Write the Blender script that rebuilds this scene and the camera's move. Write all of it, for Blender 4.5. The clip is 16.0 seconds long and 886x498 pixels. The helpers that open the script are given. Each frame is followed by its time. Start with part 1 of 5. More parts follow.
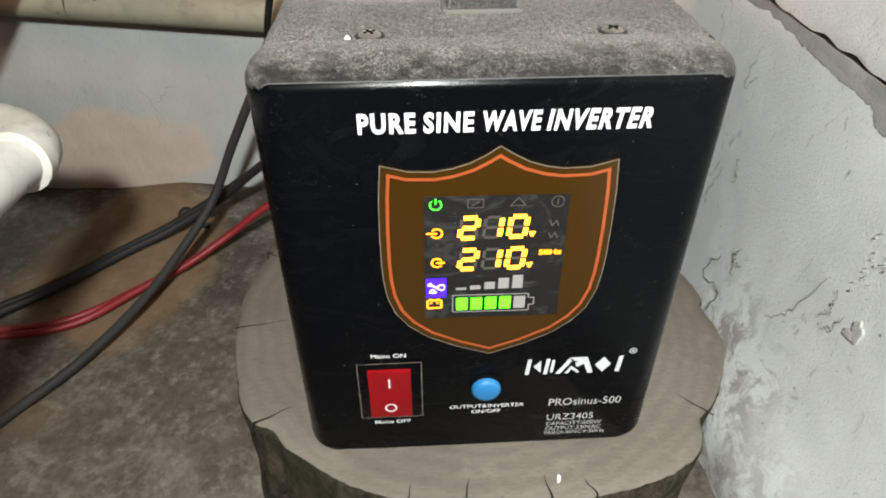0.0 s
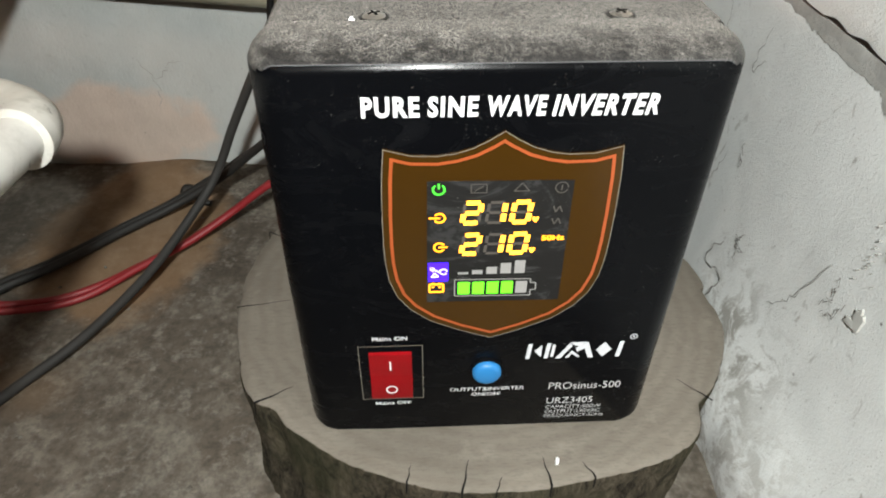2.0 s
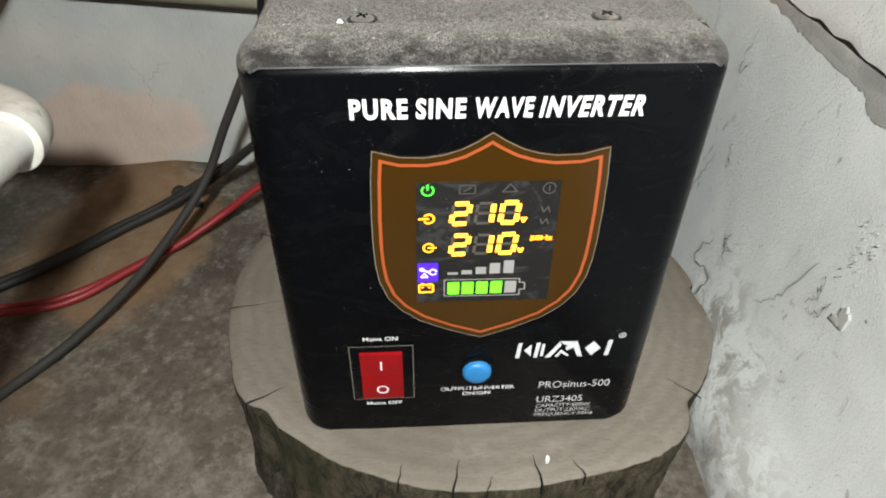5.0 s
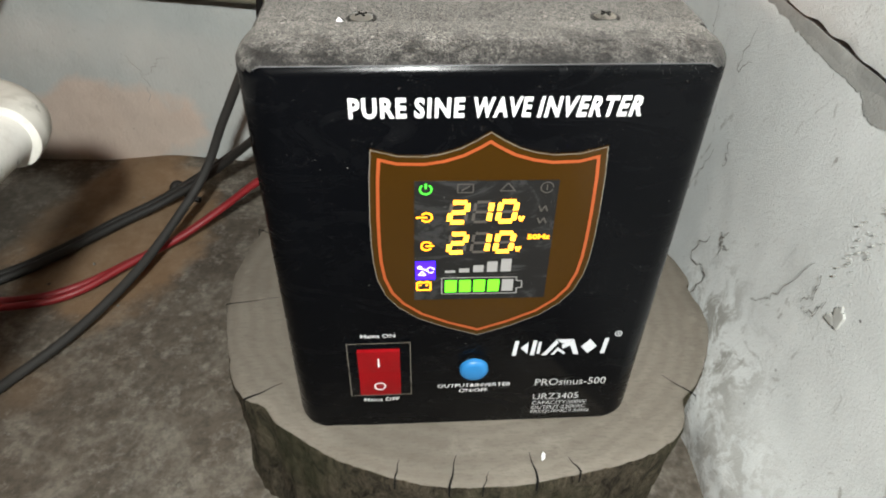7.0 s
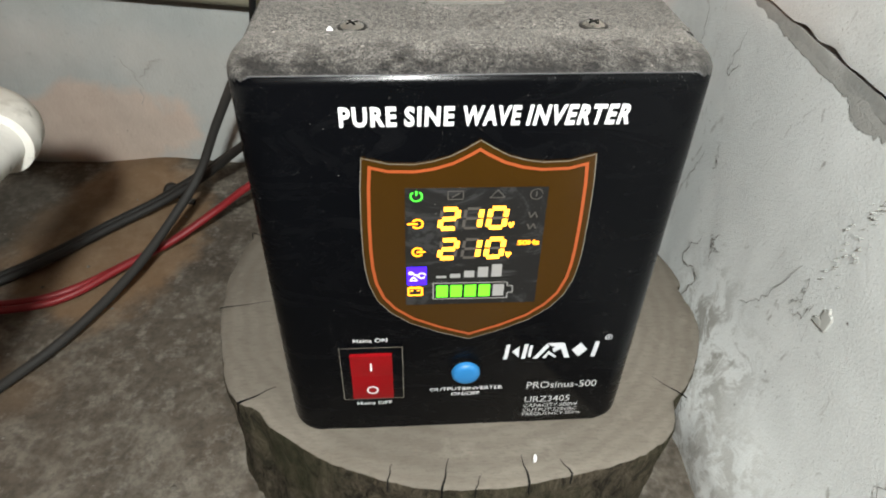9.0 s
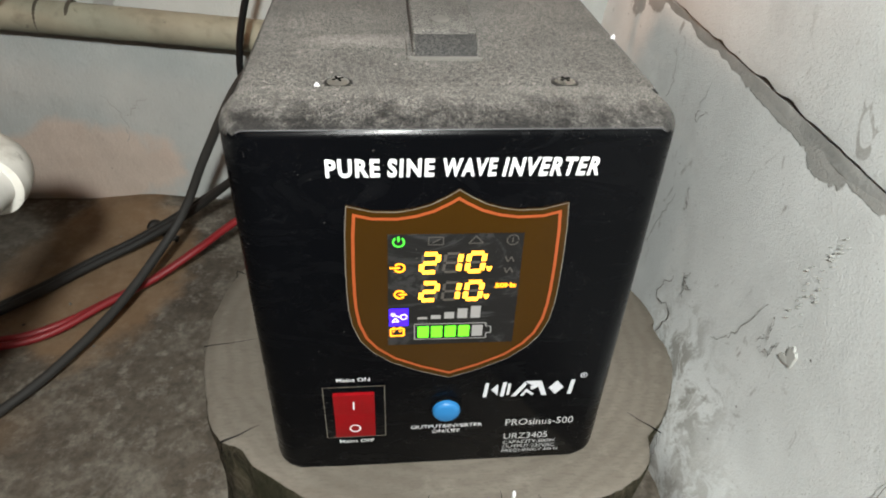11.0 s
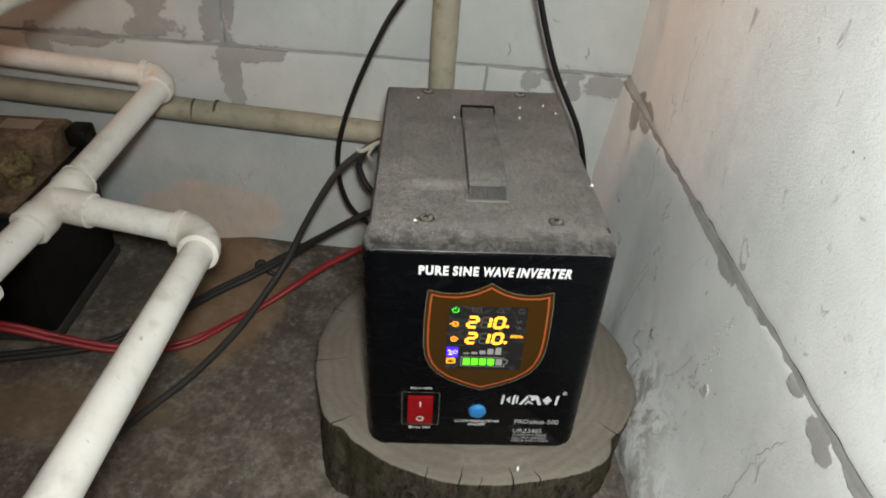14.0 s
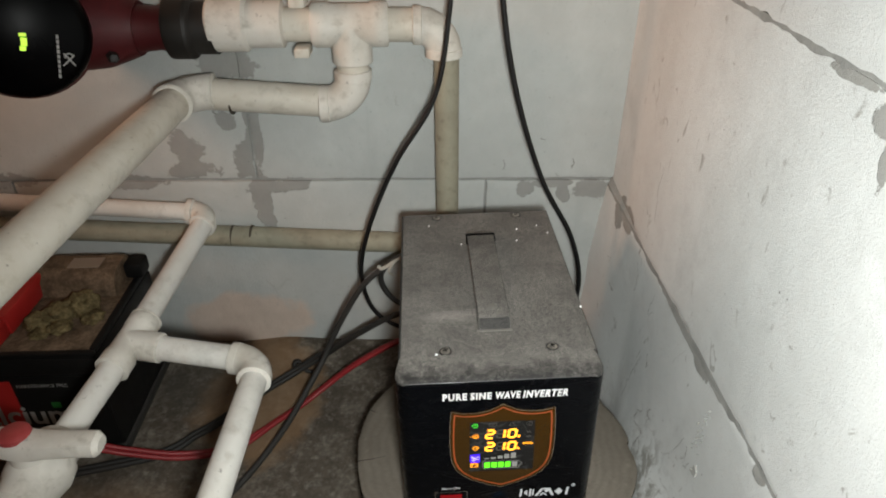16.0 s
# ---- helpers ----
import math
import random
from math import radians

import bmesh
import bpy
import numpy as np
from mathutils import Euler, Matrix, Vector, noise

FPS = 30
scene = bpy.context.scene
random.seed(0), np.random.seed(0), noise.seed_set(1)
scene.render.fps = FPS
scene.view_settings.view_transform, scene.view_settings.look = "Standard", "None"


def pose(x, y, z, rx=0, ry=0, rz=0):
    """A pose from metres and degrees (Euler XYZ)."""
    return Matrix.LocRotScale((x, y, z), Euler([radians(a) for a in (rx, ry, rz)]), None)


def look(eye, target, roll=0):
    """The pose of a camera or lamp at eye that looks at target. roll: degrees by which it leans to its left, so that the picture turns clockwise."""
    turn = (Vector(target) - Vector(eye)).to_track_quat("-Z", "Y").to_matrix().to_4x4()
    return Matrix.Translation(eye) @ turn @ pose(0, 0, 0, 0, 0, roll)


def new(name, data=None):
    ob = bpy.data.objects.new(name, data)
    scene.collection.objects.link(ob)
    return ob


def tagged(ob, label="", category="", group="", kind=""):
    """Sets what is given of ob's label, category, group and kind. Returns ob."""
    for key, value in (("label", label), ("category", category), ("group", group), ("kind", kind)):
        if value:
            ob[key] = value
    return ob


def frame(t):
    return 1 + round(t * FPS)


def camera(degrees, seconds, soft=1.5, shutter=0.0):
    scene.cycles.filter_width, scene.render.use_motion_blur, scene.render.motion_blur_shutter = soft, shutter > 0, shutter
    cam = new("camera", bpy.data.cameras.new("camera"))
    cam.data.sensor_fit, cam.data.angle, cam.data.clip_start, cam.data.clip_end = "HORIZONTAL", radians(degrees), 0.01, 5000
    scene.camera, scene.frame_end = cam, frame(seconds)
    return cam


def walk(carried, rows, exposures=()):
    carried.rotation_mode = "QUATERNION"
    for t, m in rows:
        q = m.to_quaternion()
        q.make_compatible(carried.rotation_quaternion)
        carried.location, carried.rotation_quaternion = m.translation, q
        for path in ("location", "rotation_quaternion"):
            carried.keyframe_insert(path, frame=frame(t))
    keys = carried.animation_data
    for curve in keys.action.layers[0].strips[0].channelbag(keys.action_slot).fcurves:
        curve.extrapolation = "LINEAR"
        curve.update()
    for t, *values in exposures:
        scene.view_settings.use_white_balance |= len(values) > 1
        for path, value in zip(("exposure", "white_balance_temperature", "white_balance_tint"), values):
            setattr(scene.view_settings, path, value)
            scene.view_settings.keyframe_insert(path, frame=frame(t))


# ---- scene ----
cam = camera(68.52, 16.0, soft=1.95)
# the walk in the inverter's own axes; LEVEL sets these upright over the floor
LEVEL = pose(0, 0, 0.108, 0, -1.5, 0)
ROWS = [
    (0, (-0.0301, -0.1950, 0.2450), (-0.0083, 0.2032, -0.0565), -0.1),
    (0.5, (-0.0293, -0.1932, 0.2463), (-0.0119, 0.1980, -0.0645), 0.1),
    (1, (-0.0302, -0.1927, 0.2462), (-0.0107, 0.1944, -0.0695), 0.3),
    (1.5, (-0.0305, -0.1921, 0.2466), (-0.0105, 0.1939, -0.0707), 0.4),
    (2, (-0.0303, -0.1929, 0.2467), (-0.0103, 0.1946, -0.0683), 0.5),
    (2.5, (-0.0295, -0.1929, 0.2458), (-0.0095, 0.1921, -0.0722), 0.3),
    (3, (-0.0301, -0.1923, 0.2457), (-0.0116, 0.1905, -0.0755), 0.1),
    (3.5, (-0.0304, -0.1922, 0.2454), (-0.0117, 0.1896, -0.0771), 0.3),
    (4, (-0.0320, -0.1928, 0.2472), (-0.0117, 0.1895, -0.0743), 0.7),
    (4.2, (-0.0288, -0.1949, 0.2469), (-0.0031, 0.1936, -0.0669), 0.6),
    (6.3, (-0.0289, -0.1933, 0.2504), (-0.0054, 0.1920, -0.0671), 0.9),
    (6.5, (-0.0293, -0.1950, 0.2495), (-0.0033, 0.1905, -0.0677), 1.2),
    (7, (-0.0289, -0.1945, 0.2497), (-0.0021, 0.1905, -0.0682), 1.2),
    (7.5, (-0.0280, -0.1942, 0.2491), (-0.0027, 0.1903, -0.0697), 0.9),
    (8, (-0.0285, -0.1951, 0.2517), (-0.0040, 0.1918, -0.0641), 0.7),
    (8.2, (-0.0269, -0.1943, 0.2523), (-0.0002, 0.1892, -0.0674), 0.8),
    (10.3, (-0.0272, -0.1978, 0.2608), (0.0070, 0.1963, -0.0452), 1.9),
    (10.5, (-0.0267, -0.1994, 0.2634), (0.0166, 0.2009, -0.0331), 2.6),
    (11, (-0.0273, -0.2003, 0.2641), (0.0172, 0.1975, -0.0354), 2.5),
    (11.5, (-0.0274, -0.2091, 0.2885), (0.0039, 0.1861, -0.0160), -1.6),
    (12, (-0.0336, -0.2980, 0.4017), (-0.0088, 0.1120, 0.1167), -1.9),
    (12.5, (-0.0402, -0.3169, 0.3902), (-0.0205, 0.0836, 0.0915), -0.6),
    (13, (-0.0333, -0.3099, 0.3659), (0.0025, 0.0871, 0.0641), 2.2),
    (13.5, (-0.0446, -0.2965, 0.3684), (-0.0116, 0.1087, 0.0777), 2.9),
    (14, (-0.0488, -0.3288, 0.3998), (-0.0290, 0.0785, 0.1104), 3.3),
    (14.5, (-0.0475, -0.3298, 0.4184), (-0.0265, 0.0804, 0.1334), 2.6),
    (15, (-0.0516, -0.3604, 0.4785), (-0.0386, 0.0426, 0.1827), -0.8),
    (15.5, (-0.0533, -0.3887, 0.5109), (-0.0335, 0.0328, 0.2429), -0.1),
    (16, (-0.0529, -0.3665, 0.5154), (-0.0422, 0.0570, 0.2499), -1.7),
]
EXPOSURES = [(0.0, 0.36), (8.2, 0.34), (10.5, 0.20), (11.5, -0.02), (12.0, -0.52), (12.5, -0.42), (13.0, -0.30), (13.5, -0.28), (15.0, -0.36), (15.5, -0.48), (16.0, -0.44)]
walk(cam, [(t, LEVEL @ look(eye, target, roll)) for t, eye, target, roll in ROWS], EXPOSURES)

# ---- light: the torch beside the lens, and a warm bulb further off in the cellar
def lamp(name, kind, power, colour, m, **more):
    data = bpy.data.lights.new(name, kind)
    data.energy, data.color = power, colour
    for key, value in more.items():
        if key == "size":
            data.shadow_soft_size = value
        elif key == "cone":
            data.spot_size, data.spot_blend = radians(value), 1.0
    ob = new(name, data)
    ob.matrix_world = m
    return ob


lamp("torch_light", "SPOT", 24.5, (0.97, 1.0, 0.965), look((-0.040, -0.390, 0.592), (0.10, 0.14, 0.20)), size=0.022, cone=126)
lamp("cellar_bulb", "POINT", 4.0, (1.0, 0.52, 0.28), pose(-0.80, -1.30, 1.18), size=0.03)
# a warm bulb far along the back wall; its added cone edge imitates an unseen person's shadow across the side wall
WARM_CONE = Vector((-1.25, 0.10, 0.82))
EDGE_A, EDGE_B = Vector((0.174, 0.070, 0.500)) - WARM_CONE, Vector((0.174, 0.150, 0.262)) - WARM_CONE
across = EDGE_B.cross(EDGE_A).normalized()
across = across if across.y > 0 else -across
HALF = 34.0
aim = (EDGE_A + EDGE_B).normalized() * math.cos(radians(HALF)) + across * math.sin(radians(HALF))
lamp("warm_cone_bulb", "SPOT", 37.0, (1.0, 0.56, 0.36), look(WARM_CONE, WARM_CONE + aim), size=0.14, cone=2 * HALF)
bpy.data.lights["warm_cone_bulb"].spot_blend = 0.10
world = bpy.data.worlds.new("cellar_air")
world.use_nodes = True
world.node_tree.nodes["Background"].inputs[0].default_value = (0.5, 0.5, 0.5, 1)
world.node_tree.nodes["Background"].inputs[1].default_value = 0.002
scene.world = world


# ---- materials
class Nodes:
    """A material with a few short ways to chain its nodes."""

    def __init__(self, name, rough=0.6, metal=0.0, spec=0.5):
        self.m = bpy.data.materials.new(name)
        self.m.use_nodes = True
        self.t = self.m.node_tree
        self.b = self.t.nodes["Principled BSDF"]
        self.b.inputs["Roughness"].default_value = rough
        self.b.inputs["Metallic"].default_value = metal
        self.b.inputs["Specular IOR Level"].default_value = spec
        self.at = self.t.nodes.new("ShaderNodeTexCoord").outputs["Object"]

    def put(self, socket, value):
        if isinstance(value, bpy.types.NodeSocket):
            self.t.links.new(value, socket)
        elif isinstance(value, (tuple, list)):
            socket.default_value = (*value, 1.0) if len(value) == 3 and len(socket.default_value) == 4 else value
        else:
            socket.default_value = value

    def noise(self, scale, detail=4.0, rough=0.6, stretch=None, warp=0.0):
        n = self.t.nodes.new("ShaderNodeTexNoise")
        n.inputs["Scale"].default_value, n.inputs["Detail"].default_value = scale, detail
        n.inputs["Roughness"].default_value, n.inputs["Distortion"].default_value = rough, warp
        self.put(n.inputs["Vector"], self.mapped(stretch) if stretch else self.at)
        return n.outputs["Fac"]

    def mapped(self, stretch, shift=(0, 0, 0)):
        n = self.t.nodes.new("ShaderNodeMapping")
        self.put(n.inputs["Vector"], self.at)
        n.inputs["Scale"].default_value, n.inputs["Location"].default_value = stretch, shift
        return n.outputs["Vector"]

    def cells(self, scale, feature="F1"):
        n = self.t.nodes.new("ShaderNodeTexVoronoi")
        n.feature = feature
        n.inputs["Scale"].default_value = scale
        self.put(n.inputs["Vector"], self.at)
        return n.outputs["Distance"]

    def ramp(self, value, a, b, low=0.0, high=1.0):
        n = self.t.nodes.new("ShaderNodeMapRange")
        for key, v in (("Value", value), ("From Min", a), ("From Max", b), ("To Min", low), ("To Max", high)):
            self.put(n.inputs[key], v)
        return n.outputs["Result"]

    def maths(self, kind, a, b=0.0):
        n = self.t.nodes.new("ShaderNodeMath")
        n.operation = kind
        self.put(n.inputs[0], a)
        self.put(n.inputs[1], b)
        return n.outputs[0]

    def mix(self, f, a, b):
        n = self.t.nodes.new("ShaderNodeMix")
        n.data_type = "RGBA"
        self.put(n.inputs[0], f)
        self.put(n.inputs[6], a)
        self.put(n.inputs[7], b)
        return n.outputs[2]

    def spot(self, centre, size, soft=0.6):
        """1 inside an oval round a place, falling off to 0 at its ragged edge."""
        n = self.t.nodes.new("ShaderNodeVectorMath")
        n.operation = "LENGTH"
        self.put(n.inputs[0], self.mapped([1 / s for s in size], [-c / s for c, s in zip(centre, size)]))
        wob = self.maths("MULTIPLY", self.maths("SUBTRACT", self.noise(14, 5), 0.5), 1.3)
        return self.ramp(self.maths("ADD", n.outputs["Value"], wob), 1.0, soft)

    def pats(self, rows):
        """Ragged pats of smeared mortar on a wall's x-z plane: rows of x, z, half width, half height, tilt."""
        wob = self.maths("ADD", self.maths("MULTIPLY", self.maths("SUBTRACT", self.noise(34, 3), 0.5), 1.7), self.maths("MULTIPLY", self.maths("SUBTRACT", self.noise(150, 4, 0.7), 0.5), 0.9))
        out = None
        for x, z, w, h, tilt in rows:
            a = self.t.nodes.new("ShaderNodeVectorMath")
            a.operation = "SUBTRACT"
            self.put(a.inputs[0], self.at)
            a.inputs[1].default_value = (x, 0, z)
            b = self.t.nodes.new("ShaderNodeMapping")
            b.vector_type = "TEXTURE"
            self.put(b.inputs["Vector"], a.outputs[0])
            b.inputs["Rotation"].default_value, b.inputs["Scale"].default_value = (0, -tilt, 0), (w, 1.0, h)
            c = self.t.nodes.new("ShaderNodeVectorMath")
            c.operation = "LENGTH"
            self.put(c.inputs[0], b.outputs[0])
            m = self.ramp(self.maths("ADD", c.outputs["Value"], wob), 1.05, 0.93)
            out = self.maths("MAXIMUM", out, m) if out else m
        return out

    def bump(self, *layers):
        last = None
        for height, strength, distance in layers:
            n = self.t.nodes.new("ShaderNodeBump")
            n.inputs["Strength"].default_value, n.inputs["Distance"].default_value = strength, distance
            self.put(n.inputs["Height"], height)
            if last:
                self.t.links.new(last, n.inputs["Normal"])
            last = n.outputs["Normal"]
        self.t.links.new(last, self.b.inputs["Normal"])

    def done(self, colour, rough=None):
        self.put(self.b.inputs["Base Color"], colour)
        if rough is not None:
            self.put(self.b.inputs["Roughness"], rough)
        return self.m


def plain(name, colour, rough=0.5, metal=0.0, spec=0.5, vary=0.15, grain=300.0, dent=0.0002):
    n = Nodes(name, rough, metal, spec)
    f = n.noise(grain, 3)
    dark = tuple(c * (1 - vary) for c in colour)
    n.bump((f, 0.25, dent))
    big = n.noise(18, 3)
    return n.done(n.mix(n.ramp(big, 0.3, 0.7), dark, n.mix(f, dark, colour)), n.ramp(big, 0.3, 0.7, rough * 0.85, min(1, rough * 1.15)))


def glowing(name, colour, strength):
    n = Nodes(name, 0.4)
    n.put(n.b.inputs["Emission Color"], colour)
    n.b.inputs["Emission Strength"].default_value = strength
    return n.done(colour)


BACK_PATS = ((-0.268, 0.226, 0.013, 0.040, 0.05), (-0.245, 0.247, 0.040, 0.010, 0.12), (-0.283, 0.285, 0.016, 0.026, -0.4), (-0.268, 0.320, 0.010, 0.060, 0.0), (-0.300, 0.335, 0.012, 0.014, 0.5),
             (-0.288, 0.408, 0.034, 0.024, 0.0), (-0.350, 0.270, 0.035, 0.012, 0.1), (-0.355, 0.300, 0.018, 0.024, 0.6), (0.072, 0.243, 0.012, 0.012, 0.4), (0.100, 0.249, 0.030, 0.006, 0.0),
             (0.120, 0.236, 0.008, 0.014, 0.2), (0.160, 0.243, 0.024, 0.016, 0.0), (-0.44, 0.252, 0.05, 0.010, 0.0), (-0.48, 0.240, 0.014, 0.024, 0.2), (-0.62, 0.255, 0.06, 0.012, 0.0))
RIGHT_PATS = ((-0.292, 0.246, 0.020, 0.014, 0.1), (-0.318, 0.236, 0.016, 0.024, 0.2), (-0.098, 0.2365, 0.055, 0.0052, -0.04), (-0.053, 0.2325, 0.018, 0.0090, -0.15), (-0.022, 0.2345, 0.026, 0.0055, 0.0), (0.060, 0.2300, 0.0085, 0.0075, 0.2),
              (0.092, 0.2240, 0.011, 0.0105, 0.4), (0.103, 0.2180, 0.0095, 0.0085, 0.1), (0.128, 0.2280, 0.014, 0.0045, -0.1), (0.058, 0.4990, 0.013, 0.010, 0.1), (0.066, 0.4830, 0.0048, 0.016, 0.10), (0.020, 0.5120, 0.022, 0.0040, 0.0))
MORTAR_A, MORTAR_B = (0.235, 0.238, 0.228), (0.345, 0.342, 0.325)


def block_material(name, base):
    n = Nodes(name, 0.92, spec=0.15)
    big, mid, fine = n.noise(5, 5), n.noise(38, 5), n.noise(420, 3, 0.7)
    pits = n.ramp(n.cells(95), 0.10, 0.04)
    pits = n.maths("MULTIPLY", pits, n.ramp(n.noise(30, 2), 0.56, 0.66))
    drips = n.ramp(n.noise(22, 5, stretch=(1.0, 1.0, 0.12)), 0.62, 0.78, 0.0, 0.5)
    pale, grey = tuple(c * 1.06 for c in base), tuple(c * 0.80 for c in base)
    colour = n.mix(n.ramp(big, 0.3, 0.72), grey, pale)
    colour = n.mix(n.ramp(mid, 0.35, 0.75, 0.0, 0.55), colour, tuple(c * 0.80 for c in base))
    colour = n.mix(n.ramp(n.noise(150, 5, 0.75), 0.58, 0.72, 0.0, 0.35), colour, tuple(c * 0.55 for c in base))
    colour = n.mix(drips, colour, tuple(c * 0.72 for c in base))
    # pinkish tan patch low on the left of the wall
    pinkish = n.spot((-0.318, 0.0, 0.030), (0.105, 1.0, 0.050), 0.75)
    colour = n.mix(n.maths("MULTIPLY", pinkish, 0.8), colour, n.mix(mid, (0.44, 0.33, 0.26), (0.70, 0.57, 0.48)))
    pats = n.pats(BACK_PATS)
    colour = n.mix(pats, colour, n.mix(mid, MORTAR_A, MORTAR_B))
    colour = n.mix(pits, colour, (0.09, 0.085, 0.075))
    n.bump((mid, 0.4, 0.0018), (n.noise(160, 4, 0.7), 0.45, 0.0012), (fine, 0.7, 0.0008), (pits, -0.6, 0.0015), (pats, 0.5, 0.0012))
    return n.done(colour)


M_BLOCK = block_material("aerated_block", (0.49, 0.51, 0.495))


def wall_material():
    """Whitewashed rough block: fine upright grain, pits, and grime above the log."""
    n = Nodes("whitewashed_rough_block", 0.92, spec=0.15)
    big, mid = n.noise(5, 5), n.noise(34, 5)
    grain = n.noise(520, 3, 0.75)
    fine = n.noise(800, 2)
    pits = n.maths("MULTIPLY", n.ramp(n.cells(110), 0.13, 0.05), n.ramp(n.noise(24, 3), 0.58, 0.66))
    colour = n.mix(n.ramp(big, 0.3, 0.72), (0.595, 0.615, 0.605), (0.775, 0.79, 0.78))
    colour = n.mix(n.ramp(mid, 0.40, 0.8, 0.0, 0.30), colour, (0.60, 0.60, 0.58))
    colour = n.mix(n.ramp(grain, 0.52, 0.70, 0.0, 0.20), colour, (0.50, 0.50, 0.48))
    dirt = n.maths("MULTIPLY", n.spot((-0.085, 0.0, 0.055), (0.075, 1.0, 0.055), 0.3), n.ramp(n.noise(52, 6, 0.74, warp=0.8), 0.47, 0.57))
    colour = n.mix(n.maths("MULTIPLY", dirt, 0.68), colour, (0.17, 0.155, 0.125))
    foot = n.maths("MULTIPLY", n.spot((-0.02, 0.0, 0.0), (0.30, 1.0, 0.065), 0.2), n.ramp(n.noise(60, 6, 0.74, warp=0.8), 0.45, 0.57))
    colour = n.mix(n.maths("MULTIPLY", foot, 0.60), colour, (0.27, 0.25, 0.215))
    scuff = n.maths("MULTIPLY", n.ramp(n.noise(66, 5, 0.62, stretch=(1.0, 1.0, 0.55), warp=1.4), 0.625, 0.69), n.ramp(n.noise(9, 3), 0.40, 0.56))
    colour = n.mix(n.maths("MULTIPLY", scuff, 0.62), colour, (0.24, 0.225, 0.20))
    wash = n.ramp(n.noise(13, 6, 0.7), 0.52, 0.66, 0.0, 0.32)
    colour = n.mix(wash, colour, (0.48, 0.49, 0.48))
    pats = n.pats(RIGHT_PATS)
    colour = n.mix(pats, colour, n.mix(mid, (0.27, 0.27, 0.255), (0.40, 0.395, 0.375)))
    dots = n.maths("MULTIPLY", n.ramp(n.cells(330), 0.17, 0.08), n.ramp(n.noise(40, 3), 0.46, 0.58))
    colour = n.mix(n.maths("MULTIPLY", dots, 0.55), colour, (0.22, 0.21, 0.19))
    colour = n.mix(pits, colour, (0.12, 0.11, 0.10))
    n.bump((scuff, -0.5, 0.0012), (n.noise(210, 3, 0.6, stretch=(1.0, 1.0, 0.6)), 0.13, 0.0014), (mid, 0.14, 0.0014), (grain, 0.40, 0.0007), (fine, 0.8, 0.0004), (dots, -0.5, 0.0008), (pits, -0.6, 0.0015), (pats, 0.4, 0.0010))
    return n.done(colour)


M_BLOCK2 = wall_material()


def mortar_material():
    n = Nodes("grey_mortar", 0.95, spec=0.1)
    a, b = n.noise(30, 5), n.noise(350, 4)
    n.bump((a, 0.4, 0.002), (b, 0.6, 0.0008))
    return n.done(n.mix(n.ramp(a, 0.3, 0.7), (0.22, 0.225, 0.215), n.mix(b, (0.30, 0.30, 0.285), (0.42, 0.415, 0.395))))


M_MORTAR = mortar_material()


def floor_material():
    n = Nodes("dirty_concrete", 0.85, spec=0.25)
    big, mid, fine = n.noise(4.5, 5), n.noise(26, 6, 0.65), n.noise(180, 4)
    colour = n.mix(n.ramp(big, 0.3, 0.7), (0.058, 0.047, 0.036), (0.128, 0.107, 0.084))
    colour = n.mix(n.ramp(mid, 0.47, 0.66, 0.0, 0.85), colour, (0.205, 0.182, 0.150))
    colour = n.mix(n.ramp(n.noise(75, 5, 0.7), 0.52, 0.66, 0.0, 0.62), colour, (0.27, 0.245, 0.21))
    colour = n.mix(n.ramp(fine, 0.35, 0.6, 0.55, 0.0), colour, (0.045, 0.038, 0.03))
    clay = n.spot((-0.285, 0.285, 0), (0.085, 0.13, 1), 0.75)
    colour = n.mix(n.maths("MULTIPLY", clay, 0.75), colour, n.mix(mid, (0.17, 0.10, 0.05), (0.30, 0.20, 0.12)))
    clay2 = n.spot((-0.40, 0.10, 0), (0.14, 0.05, 1), 0.5)
    colour = n.mix(n.maths("MULTIPLY", clay2, 0.6), colour, n.mix(mid, (0.12, 0.075, 0.04), (0.24, 0.17, 0.11)))
    damp = n.spot((-0.375, 0.31, 0), (0.06, 0.07, 1), 0.6)
    colour = n.mix(n.maths("MULTIPLY", damp, 0.55), colour, (0.05, 0.048, 0.04))
    n.bump((big, 0.3, 0.01), (mid, 0.5, 0.003), (fine, 0.4, 0.001))
    return n.done(colour, n.ramp(mid, 0.3, 0.7, 0.95, 0.7))


M_FLOOR = floor_material()


